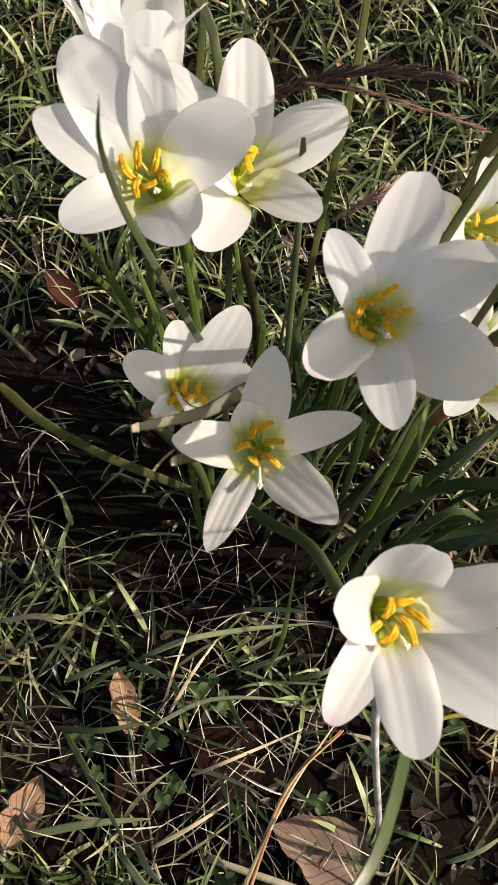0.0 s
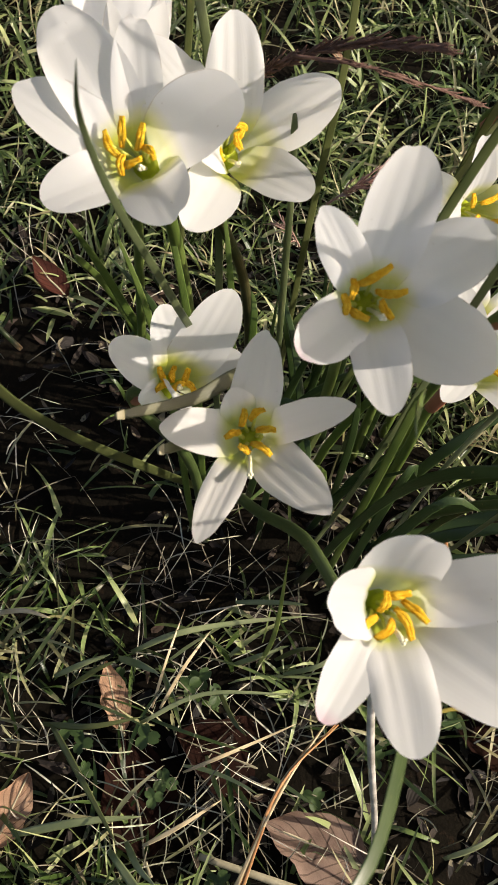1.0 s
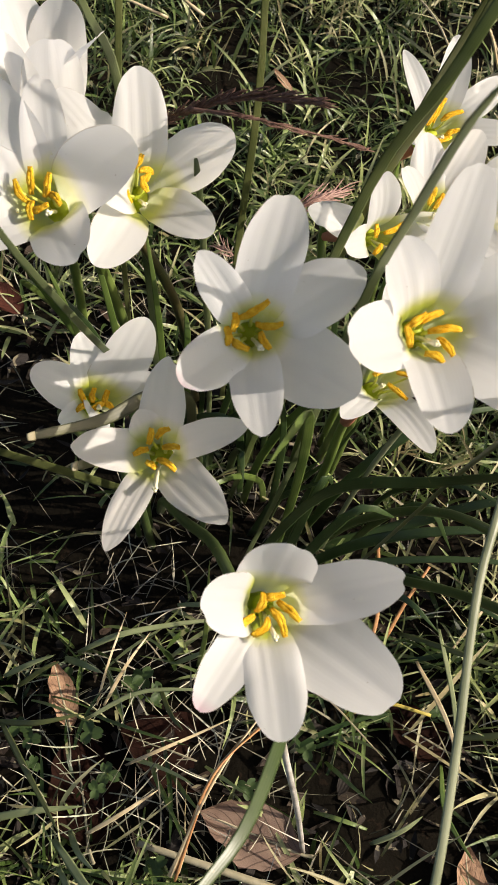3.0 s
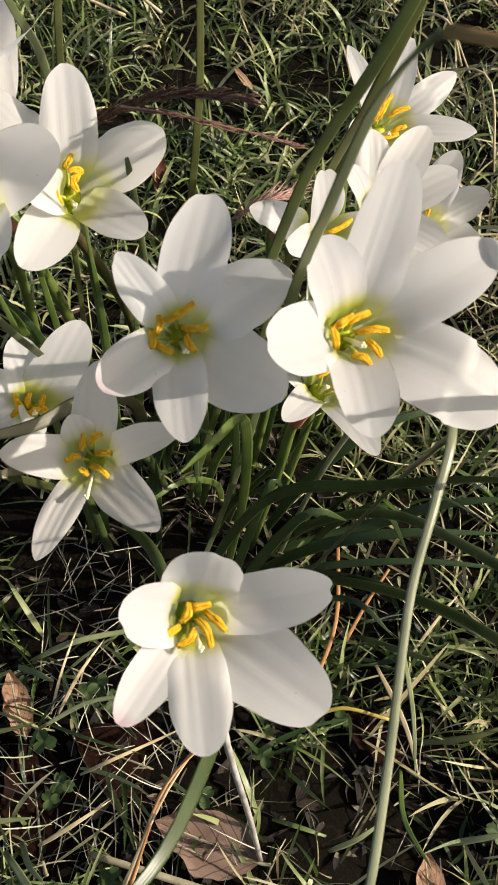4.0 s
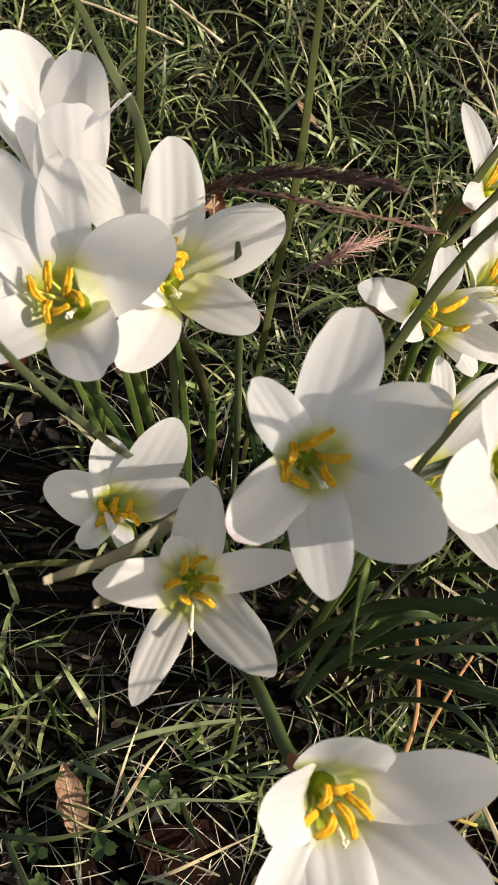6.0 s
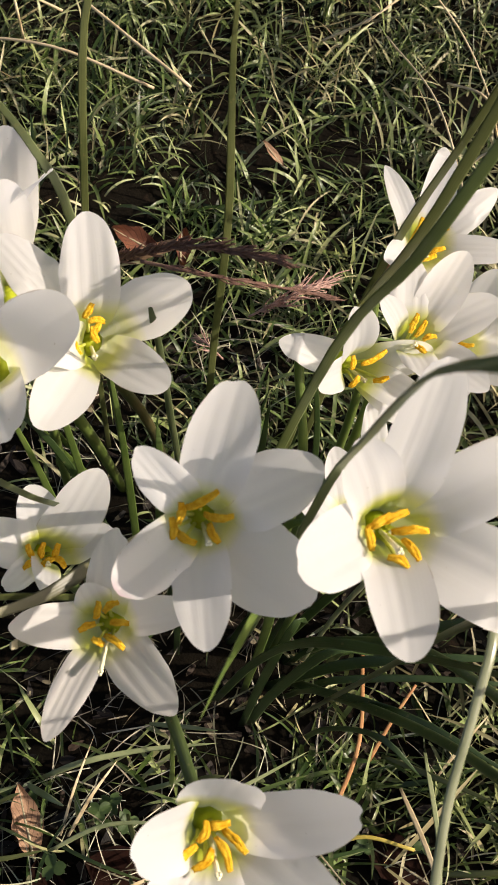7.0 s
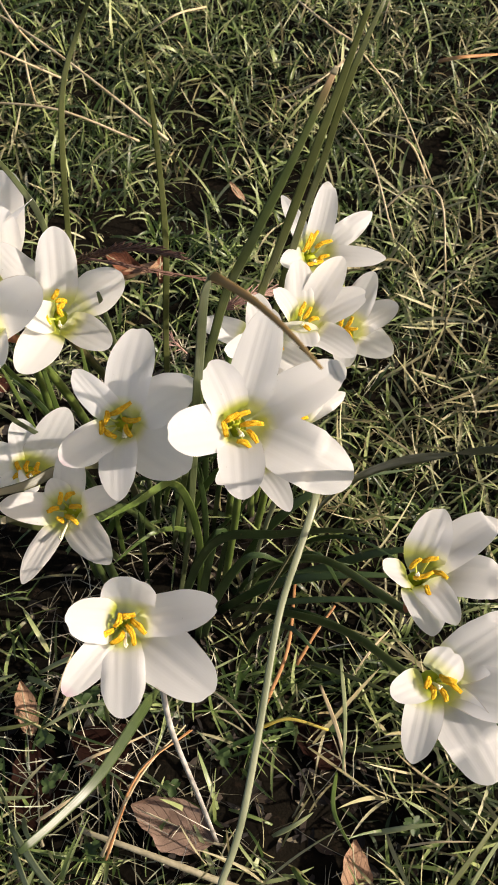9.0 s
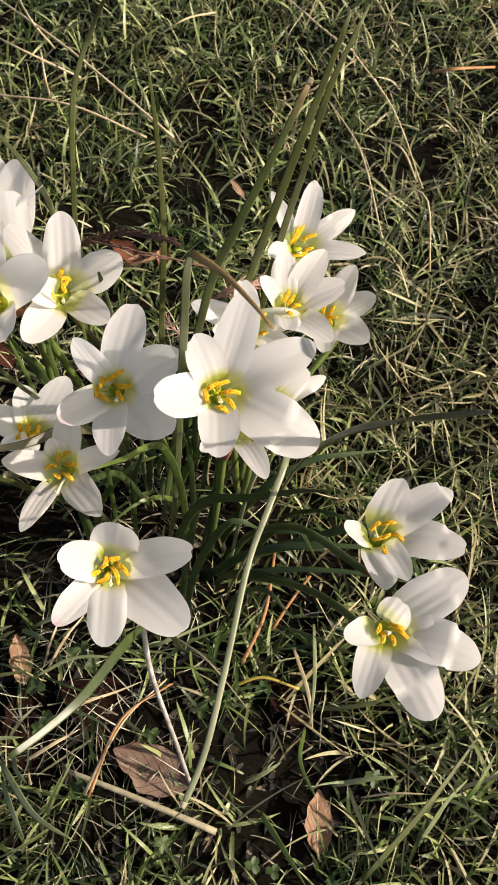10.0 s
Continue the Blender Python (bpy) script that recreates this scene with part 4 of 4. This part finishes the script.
# ---- litter on the lawn ----
def dead_leaf(at, length, width, turn, label, material, tilt=(0, 0), seed=1, curl=0.15):
    """A dry tree leaf: pointed oval sheet with wavy, curled edges, midrib raised."""
    r = random.Random(seed)
    bm = bmesh.new()
    uv = bm.loops.layers.uv.verify()
    nu, nv = 10, 14
    grid = []
    for j in range(nv + 1):
        s = j / nv
        w = width * 0.5 * max(0.02, math.sin(math.pi * s ** 0.85)) ** 0.8
        row = []
        for i in range(nu + 1):
            a = i / nu * 2 - 1
            edge = 1 + (0.06 * math.sin(s * 21 + seed) + 0.16 * noise.noise((s * 5 + seed, 2.3 * (a > 0), 0.7)) + 0.07 * noise.noise((s * 16 + seed, 5.1 * (a > 0), 0.9))) * abs(a)
            z = curl * width * a * a + 0.10 * width * noise.noise((a * 1.5 + seed, s * 3, 0.2)) + curl * length * 0.4 * (s - 0.5) ** 2
            row.append(bm.verts.new((a * w * edge, (s - 0.5) * length, z)))
        grid.append(row)
    for j in range(nv):
        for i in range(nu):
            f = bm.faces.new((grid[j][i], grid[j][i + 1], grid[j + 1][i + 1], grid[j + 1][i]))
            for loop, (a, b) in zip(f.loops, ((i, j), (i + 1, j), (i + 1, j + 1), (i, j + 1))):
                loop[uv].uv = (a / nu, b / nv)
    ob = thing("dead_leaf", label, "dead leaf", "dead leaves")
    ob.matrix_world = pose(*at, tilt[0], tilt[1], turn)
    part("blade", bm, material, ob)
    bm = bmesh.new()
    mid = [(0, (s - 0.5) * length, 0.10 * width * noise.noise((seed, s * 3, 0.2)) + curl * length * 0.4 * (s - 0.5) ** 2 + 0.0001) for s in (0, 0.25, 0.5, 0.75, 1)]
    sweep(bm, [(0.001, -0.62 * length, mid[0][2] + 0.001)] + mid, 14, lambda s: 0.0007 * (1.1 - 0.8 * s), 6, 0.8)
    part("midrib", bm, M_STALK_DRY, ob, "raised pale midrib and stalk")
    return ob


def on(x, y, up=0.004):
    return (x, y, dip(x, y) + up)


dead_leaf(on(0.055, 0.049, 0.006), 0.042, 0.024, 78, "curled brown leaf with dark veins on the soil", M_DEAD, (8, -6), 3)
dead_leaf(on(-0.029, 0.090, 0.008), 0.028, 0.012, 30, "small tan dry leaf in the grass", M_DEAD_RUST, (10, 15), 5)
dead_leaf(on(-0.055, 0.042, 0.01), 0.028, 0.014, -12, "rust-coloured dry leaf lying in the grass", M_DEAD_RUST, (5, 10), 7)
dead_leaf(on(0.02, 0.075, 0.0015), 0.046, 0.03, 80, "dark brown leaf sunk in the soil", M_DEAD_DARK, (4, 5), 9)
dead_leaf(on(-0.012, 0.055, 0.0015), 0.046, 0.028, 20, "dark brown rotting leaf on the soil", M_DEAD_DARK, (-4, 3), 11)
dead_leaf(on(-0.1, 0.268, 0.012), 0.024, 0.014, 60, "dark reddish leaf in the shade", M_DEAD_MAROON, (20, 10), 13)
dead_leaf((-0.047, 0.362, -0.002), 0.026, 0.013, 75, "rusty dry leaf resting in the grass", M_DEAD_RED, (25, -20), 15, 0.3)
dead_leaf((-0.034, 0.358, -0.004), 0.024, 0.011, 110, "rusty dry leaf resting in the grass", M_DEAD_RUST, (-15, 25), 16, 0.35)
dead_leaf((-0.024, 0.366, -0.006), 0.02, 0.01, 20, "dark red curled leaf scrap in the grass", M_DEAD_RED, (20, 30), 18, 0.35)
dead_leaf(on(0.142, 0.044, 0.008), 0.03, 0.016, 15, "torn tan dry leaf in dark soil", M_DEAD_RUST, (10, 20), 17)
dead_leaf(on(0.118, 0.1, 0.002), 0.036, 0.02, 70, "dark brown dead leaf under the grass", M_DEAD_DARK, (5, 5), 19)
dead_leaf(on(0.012, 0.432, 0.026), 0.018, 0.006, 50, "small orange dry leaf on the grass", M_DEAD_RUST, (10, 20), 21)


def strand(name, points, r0, r1, material, label, category, n=12, flat=1.0, sides=6):
    root = Vector(points[0])
    bm = bmesh.new()
    sweep(bm, [Vector(p) - root for p in points], n, lambda s: r0 + (r1 - r0) * s, sides, flat)
    ob = finish(name, bm, material)
    ob.location = root
    return tagged(ob, label, category)


cr0 = random.Random(21)
strand("dry_stick", [(0.077, 0.046, -0.018), (0.067, 0.054, 0.03), (0.053, 0.066, 0.085), (0.046, 0.078, 0.115)], 0.0010, 0.0012, M_STICK, "bleached white stick leaning from the soil", "stick")
strand("dry_stalk", [on(0.014, 0.038, 0.012), on(0.05, 0.033, 0.012), on(0.094, 0.027, 0.008)], 0.0013, 0.0018, M_STALK_DRY, "dry brown stalk lying on the ground", "stalk")
for k in range(6):
    a, b = cr0.uniform(-0.003, 0.003), cr0.uniform(-0.003, 0.003)
    strand("straw", [(0.054 + a, 0.090 + b, 0.000), (0.037 + 0.5 * b, 0.063 + 0.4 * a, 0.012 + 0.3 * a), (0.029 - b, 0.030 + a, -0.004)], 0.0003, 0.0006, M_ORANGE_STRAW if k % 2 else M_STRAW, "brown straw in a loose bundle across a dead leaf", "straw", flat=0.4)
strand("straw", [on(0.088, 0.112, 0.012), on(0.094, 0.14, 0.02), on(0.092, 0.178, 0.016)], 0.001, 0.0008, M_ORANGE_STRAW, "orange dry blade standing in the grass", "straw", flat=0.3)
strand("straw", [on(0.1, 0.135, 0.012), on(0.107, 0.152, 0.02), on(0.114, 0.166, 0.022)], 0.0009, 0.0006, M_ORANGE_STRAW, "short orange dry blade", "straw", flat=0.3)
strand("yellow_blade", [on(0.086, 0.099, 0.012), on(0.1, 0.105, 0.02), on(0.12, 0.104, 0.018)], 0.001, 0.0007, M_YELLOW_BLADE, "yellowed grass blade lying flat", "grass blade", flat=0.3)
strand("straw", [(-0.20, 0.545, 0.03), (-0.12, 0.49, 0.04), (-0.035, 0.44, 0.03)], 0.0008, 0.0009, M_STRAW, "long pale straw lying across the lawn", "straw")
strand("straw", [(-0.17, 0.455, 0.02), (-0.11, 0.45, 0.03), (-0.055, 0.445, 0.02)], 0.0008, 0.0008, M_STRAW, "pale straw lying on the lawn", "straw")
strand("straw", [(-0.1483, 0.2294, -0.02), (-0.1183, 0.2094, 0.0600), (-0.1015, 0.2053, 0.0450), (-0.0897, 0.2012, 0.0350)], 0.0009, 0.0011, M_LEAF_TIP, "thin fallen stalk with a frayed reddish end", "stalk")
strand("straw", [(0.105, 0.425, 0.015), (0.12, 0.43, 0.035), (0.138, 0.42, 0.04), (0.15, 0.39, 0.01)], 0.0007, 0.0006, M_STRAW, "arched dry grass stem", "straw")
strand("straw", [(0.06, 0.505, 0.03), (0.09, 0.45, 0.04), (0.115, 0.4, 0.02)], 0.0005, 0.0006, M_STRAW, "fine straw stem on the lawn", "straw")


def seed_head(points, label, material, grains, size, seed, stalk=0.0006, spread=0.4, thick=0.00045):
    """A dry grass panicle: a thin stalk with many small spikelets laid along it."""
    r = random.Random(seed)
    root = thing("seed_head", label, "seed head", "seed heads", at=points[0])
    origin = Vector(points[0])
    bm = bmesh.new()
    pos, ways = sweep(bm, [Vector(p) - origin for p in points], 24, lambda s: stalk * (1.2 - 0.6 * s), 6)
    part("stalk", bm, material, root)
    bm = bmesh.new()
    for k in range(grains):
        i = r.randint(3, 24)
        w = ways[i]
        q = Vector((r.gauss(0, 1), r.gauss(0, 1), r.gauss(0, 1)))
        d = (w + (q - w * q.dot(w)).normalized() * r.uniform(0.05, spread)).normalized()
        ln = size * r.uniform(0.6, 1.3)
        c = pos[i]
        bow = Vector((r.gauss(0, 1), r.gauss(0, 1), -0.5)) * ln * 0.06
        sweep(bm, [c, c + d * ln * 0.5 + bow, c + d * ln], 4, lambda s: thick * (0.35 + 0.65 * math.sin(math.pi * min(1, s * 1.1) ** 1.5)), 5)
    tagged(part("spikelet", bm, material, root), kind="stuff")
    return root


seed_head([(-0.022, 0.214, 0.171), (-0.010, 0.209, 0.186), (0.007, 0.202, 0.203), (0.025, 0.194, 0.214)], "brown dry grass seed head lying over petals", M_SEED, 210, 0.0075, 3, 0.0005, 0.34, 0.00033)
seed_head([(-0.004, 0.192, 0.206), (0.014, 0.190, 0.2085), (0.041, 0.2, 0.196)], "thin brown grass seed stem", M_SEED, 60, 0.006, 4, 0.0004, 0.18, 0.00024)
seed_head([(0.018, 0.307, 0.030), (0.030, 0.304, 0.050), (0.047, 0.321, 0.045)], "pinkish dry grass seed head", M_SEED_PINK, 80, 0.014, 5, 0.0005, 0.45, 0.00035)
seed_head([(0.010, 0.289, 0.020), (0.005, 0.284, 0.035), (-0.000, 0.290, 0.030)], "pinkish dry seed spray in the grass", M_SEED_PINK, 24, 0.010, 6, 0.0004, 0.6, 0.0003)
seed_head([(0.026, 0.504, 0.020), (0.050, 0.505, 0.040), (0.070, 0.525, 0.050)], "pale dry grass ear on the lawn", M_STRAW, 70, 0.005, 7, 0.0006, 0.12, 0.00045)
strand("straw", [(0.137, 0.472, -0.000), (0.105, 0.509, 0.030), (0.068, 0.530, 0.055)], 0.0005, 0.0006, M_STRAW, "thin pale stem of a grass ear", "straw", n=16)
seed_head([(0.068, 0.530, 0.055), (0.050, 0.536, 0.060), (0.016, 0.564, 0.060)], "pale dry grass ear on a long stem", M_STRAW, 90, 0.005, 8, 0.0006, 0.12, 0.00045)
strand("straw", [(0.128, 0.570, 0.020), (0.144, 0.566, 0.030), (0.172, 0.589, 0.020)], 0.0016, 0.001, M_ORANGE_STRAW, "broad orange-brown dry blade on the lawn", "straw", flat=0.3)
strand("straw", [(-0.182, 0.550, 0.030), (-0.156, 0.512, 0.040), (-0.147, 0.525, 0.010)], 0.0007, 0.0008, M_STRAW, "pale straw lying on the lawn", "straw")
strand("straw", [(-0.182, 0.502, 0.030), (-0.154, 0.482, 0.040), (-0.115, 0.489, 0.020)], 0.0007, 0.0008, M_STRAW, "pale straw lying on the lawn", "straw")
strand("straw", [(-0.146, 0.497, 0.030), (-0.132, 0.466, 0.035), (-0.133, 0.473, 0.010)], 0.0007, 0.0008, M_STRAW, "short pale straw in the lawn", "straw")
strand("straw", [(-0.074, 0.550, 0.020), (-0.055, 0.554, 0.035), (-0.041, 0.587, 0.020)], 0.0007, 0.0008, M_STRAW, "greyish dry stem on the lawn", "straw")
strand("straw", [(0.097, 0.490, 0.020), (0.116, 0.473, 0.030), (0.132, 0.477, 0.000)], 0.0007, 0.0008, M_STRAW, "arched pale straw in the lawn", "straw")


def clover(x, y, seed):
    """A clover leaf: three rounded leaflets, folded along the middle, on a thin stalk."""
    r = random.Random(seed)
    z = dip(x, y)
    root = thing("clover", "small green clover leaf close to the soil", "clover", "clover leaves", at=(x, y, z))
    h, rad = r.uniform(0.007, 0.016), r.uniform(0.0018, 0.0026)
    top = Vector((r.uniform(-0.004, 0.004), r.uniform(-0.004, 0.004), h))
    bm = bmesh.new()
    sweep(bm, [Vector((0, 0, -0.002)), top * 0.5 + Vector((0.001, 0, 0)), top], 4, lambda s: 0.00025, 5)
    part("stalk", bm, M_CLOVER, root)
    tilt = pose(*top, r.uniform(-25, 25), r.uniform(-25, 25), r.uniform(0, 360))
    for k in range(3):
        bm = bmesh.new()
        m = tilt @ Matrix.Rotation(2.1 * k, 4, "Z")
        rows = []
        for j in range(5):
            s = j / 4
            w = rad * math.sin(math.pi * (0.06 + 0.82 * s)) ** 0.7
            rows.append([bm.verts.new(m @ Vector((2 * rad * s - 0.3 * rad * (a == 0) * (j == 4), a * w, 0.35 * abs(a) * w - 0.15 * rad * s * s))) for a in (-1, -0.5, 0, 0.5, 1)])
        for p, q in zip(rows, rows[1:]):
            for a in range(4):
                bm.faces.new((p[a], q[a], q[a + 1], p[a + 1]))
        part("leaflet", bm, M_CLOVER, root)
    return root


cr = random.Random(5)
for k, (x, y) in enumerate([(0.000, 0.099), (-0.005, 0.063), (-0.009, 0.078), (-0.035, 0.069), (-0.032, 0.063), (0.008, 0.092), (0.003, 0.103), (-0.007, 0.058), (-0.039, 0.072)]):
    clover(x, y, k)
for k in range(14):
    clover(cr.uniform(-0.11, 0.18), cr.uniform(0.0, 0.11), k + 100)


# ---- single grass blades that stand out ----
def blade(pts, width, mat):
    """One long blade lying over the lawn."""
    low = Vector(pts[0])
    bm = bmesh.new()
    sweep(bm, [Vector(p) - low for p in pts], 12, lambda s: width * 0.5 * min(1, 0.6 + 2 * s) * (1 - s ** 2.5) ** 0.6, 6, 0.22, (0.2, -0.3, 0.9), 0.4, 0.3)
    ob = finish("grass_blade", bm, mat)
    ob.location = low
    dry = mat is M_STRAW
    tagged(ob, "dry straw-coloured blade lying in the lawn" if dry else "long green grass blade lying over the lawn", "grass blade", "grass blades")


blade([(-0.052, 0.034, -0.012), (-0.029, 0.041, 0.000), (-0.008, 0.046, 0.004)], 0.0034, M_BLADE_PALE)
blade([(-0.048, 0.073, -0.010), (-0.031, 0.054, 0.002), (-0.014, 0.035, 0.006)], 0.0026, M_LEAF_MID)
blade([(-0.025, 0.105, -0.010), (-0.009, 0.112, 0.002), (0.014, 0.121, 0.002), (0.039, 0.127, 0.006)], 0.0026, M_BLADE_PALE)
blade([(0.011, 0.133, -0.012), (0.026, 0.132, 0.000), (0.038, 0.132, 0.004)], 0.0022, M_BLADE_PALE)
blade([(-0.051, 0.090, -0.008), (-0.040, 0.094, 0.004), (-0.031, 0.098, 0.008)], 0.0024, M_BLADE_PALE)
blade([(-0.045, 0.087, -0.009), (-0.035, 0.093, 0.003), (-0.029, 0.096, 0.007)], 0.0022, M_LEAF_MID)
blade([(-0.029, 0.101, -0.007), (-0.020, 0.097, 0.005), (-0.012, 0.094, 0.009)], 0.0030, M_BLADE_PALE)
blade([(-0.051, 0.073, -0.012), (-0.033, 0.073, 0.000), (-0.015, 0.079, 0.004)], 0.0026, M_LEAF_MID)
blade([(-0.013, 0.086, -0.012), (-0.011, 0.102, 0.000), (-0.008, 0.121, 0.004)], 0.0012, M_STRAW)
blade([(-0.010, 0.086, -0.010), (-0.004, 0.100, 0.002), (0.003, 0.114, 0.006)], 0.0016, M_STRAW)
blade([(0.003, 0.066, -0.016), (0.014, 0.071, -0.004), (0.028, 0.080, -0.004), (0.041, 0.088, 0.000)], 0.0016, M_STRAW)
blade([(-0.006, 0.038, -0.010), (0.006, 0.046, 0.002), (0.018, 0.056, 0.006)], 0.0020, M_STRAW)
blade([(-0.012, 0.038, -0.008), (-0.006, 0.030, 0.004), (0.001, 0.025, 0.008)], 0.0026, M_BLADE_PALE)
blade([(0.010, 0.098, -0.012), (0.017, 0.085, 0.000), (0.023, 0.079, 0.004)], 0.0020, M_LEAF_MID)
blade([(0.015, 0.108, -0.010), (0.022, 0.109, 0.002), (0.029, 0.112, 0.006)], 0.0024, M_BLADE_PALE)
blade([(-0.083, 0.109, -0.012), (-0.068, 0.110, 0.000), (-0.056, 0.108, 0.004)], 0.0022, M_STRAW)
blade([(0.030, 0.113, -0.012), (0.037, 0.115, 0.000), (0.044, 0.116, 0.004)], 0.0022, M_LEAF_MID)
blade([(-0.090, 0.134, -0.012), (-0.076, 0.123, 0.000), (-0.073, 0.139, 0.004)], 0.0016, M_LEAF_MID)
blade([(0.113, 0.126, -0.008), (0.124, 0.101, 0.004), (0.130, 0.081, 0.008)], 0.0022, M_STRAW)
blade([(0.121, 0.141, -0.006), (0.126, 0.108, 0.006), (0.128, 0.081, 0.010)], 0.0022, M_BLADE_PALE)
blade([(0.127, 0.087, -0.012), (0.127, 0.067, 0.000), (0.138, 0.050, 0.004)], 0.0024, M_LEAF_LIGHT)
blade([(0.102, 0.053, -0.014), (0.111, 0.058, -0.002), (0.118, 0.064, 0.002)], 0.0028, M_BLADE_PALE)
blade([(0.146, 0.062, -0.012), (0.161, 0.066, 0.000), (0.176, 0.070, 0.004)], 0.0030, M_BLADE_PALE)
blade([(0.161, 0.059, -0.010), (0.175, 0.062, 0.002), (0.194, 0.065, 0.006)], 0.0012, M_STRAW)
blade([(0.131, 0.098, -0.012), (0.153, 0.102, 0.000), (0.171, 0.111, 0.004)], 0.0030, M_LEAF_MID)
blade([(0.167, 0.021, -0.006), (0.192, 0.061, 0.006), (0.214, 0.102, 0.010)], 0.0034, M_LEAF_MID)
blade([(-0.017, 0.034, -0.006), (0.008, 0.013, 0.006), (0.031, 0.005, 0.010)], 0.0034, M_BLADE_PALE)
blade([(-0.013, 0.025, -0.006), (-0.001, 0.011, 0.006), (0.009, 0.000, 0.010)], 0.0028, M_BLADE_PALE)
blade([(0.113, 0.041, -0.012), (0.126, 0.026, 0.000), (0.140, 0.011, 0.004)], 0.0030, M_LEAF_LIGHT)
blade([(-0.016, 0.080, -0.012), (0.005, 0.092, 0.000), (0.037, 0.097, 0.004)], 0.0020, M_BLADE_PALE)
blade([(0.034, 0.108, -0.012), (0.048, 0.112, 0.000), (0.074, 0.131, 0.004)], 0.0022, M_BLADE_PALE)
blade([(0.105, 0.138, -0.012), (0.130, 0.130, 0.000), (0.148, 0.125, 0.004)], 0.0026, M_LEAF_MID)
blade([(0.128, 0.134, -0.012), (0.136, 0.148, 0.000), (0.143, 0.158, 0.004)], 0.0016, M_STRAW)
blade([(0.051, 0.115, -0.002), (0.072, 0.102, 0.010), (0.100, 0.079, 0.014)], 0.0010, M_STRAW)
blade([(0.207, 0.063, -0.012), (0.214, 0.073, 0.000), (0.223, 0.094, 0.004)], 0.0032, M_LEAF_LIGHT)
blade([(0.192, 0.043, -0.012), (0.201, 0.064, 0.000), (0.210, 0.077, 0.004)], 0.0026, M_BLADE_PALE)
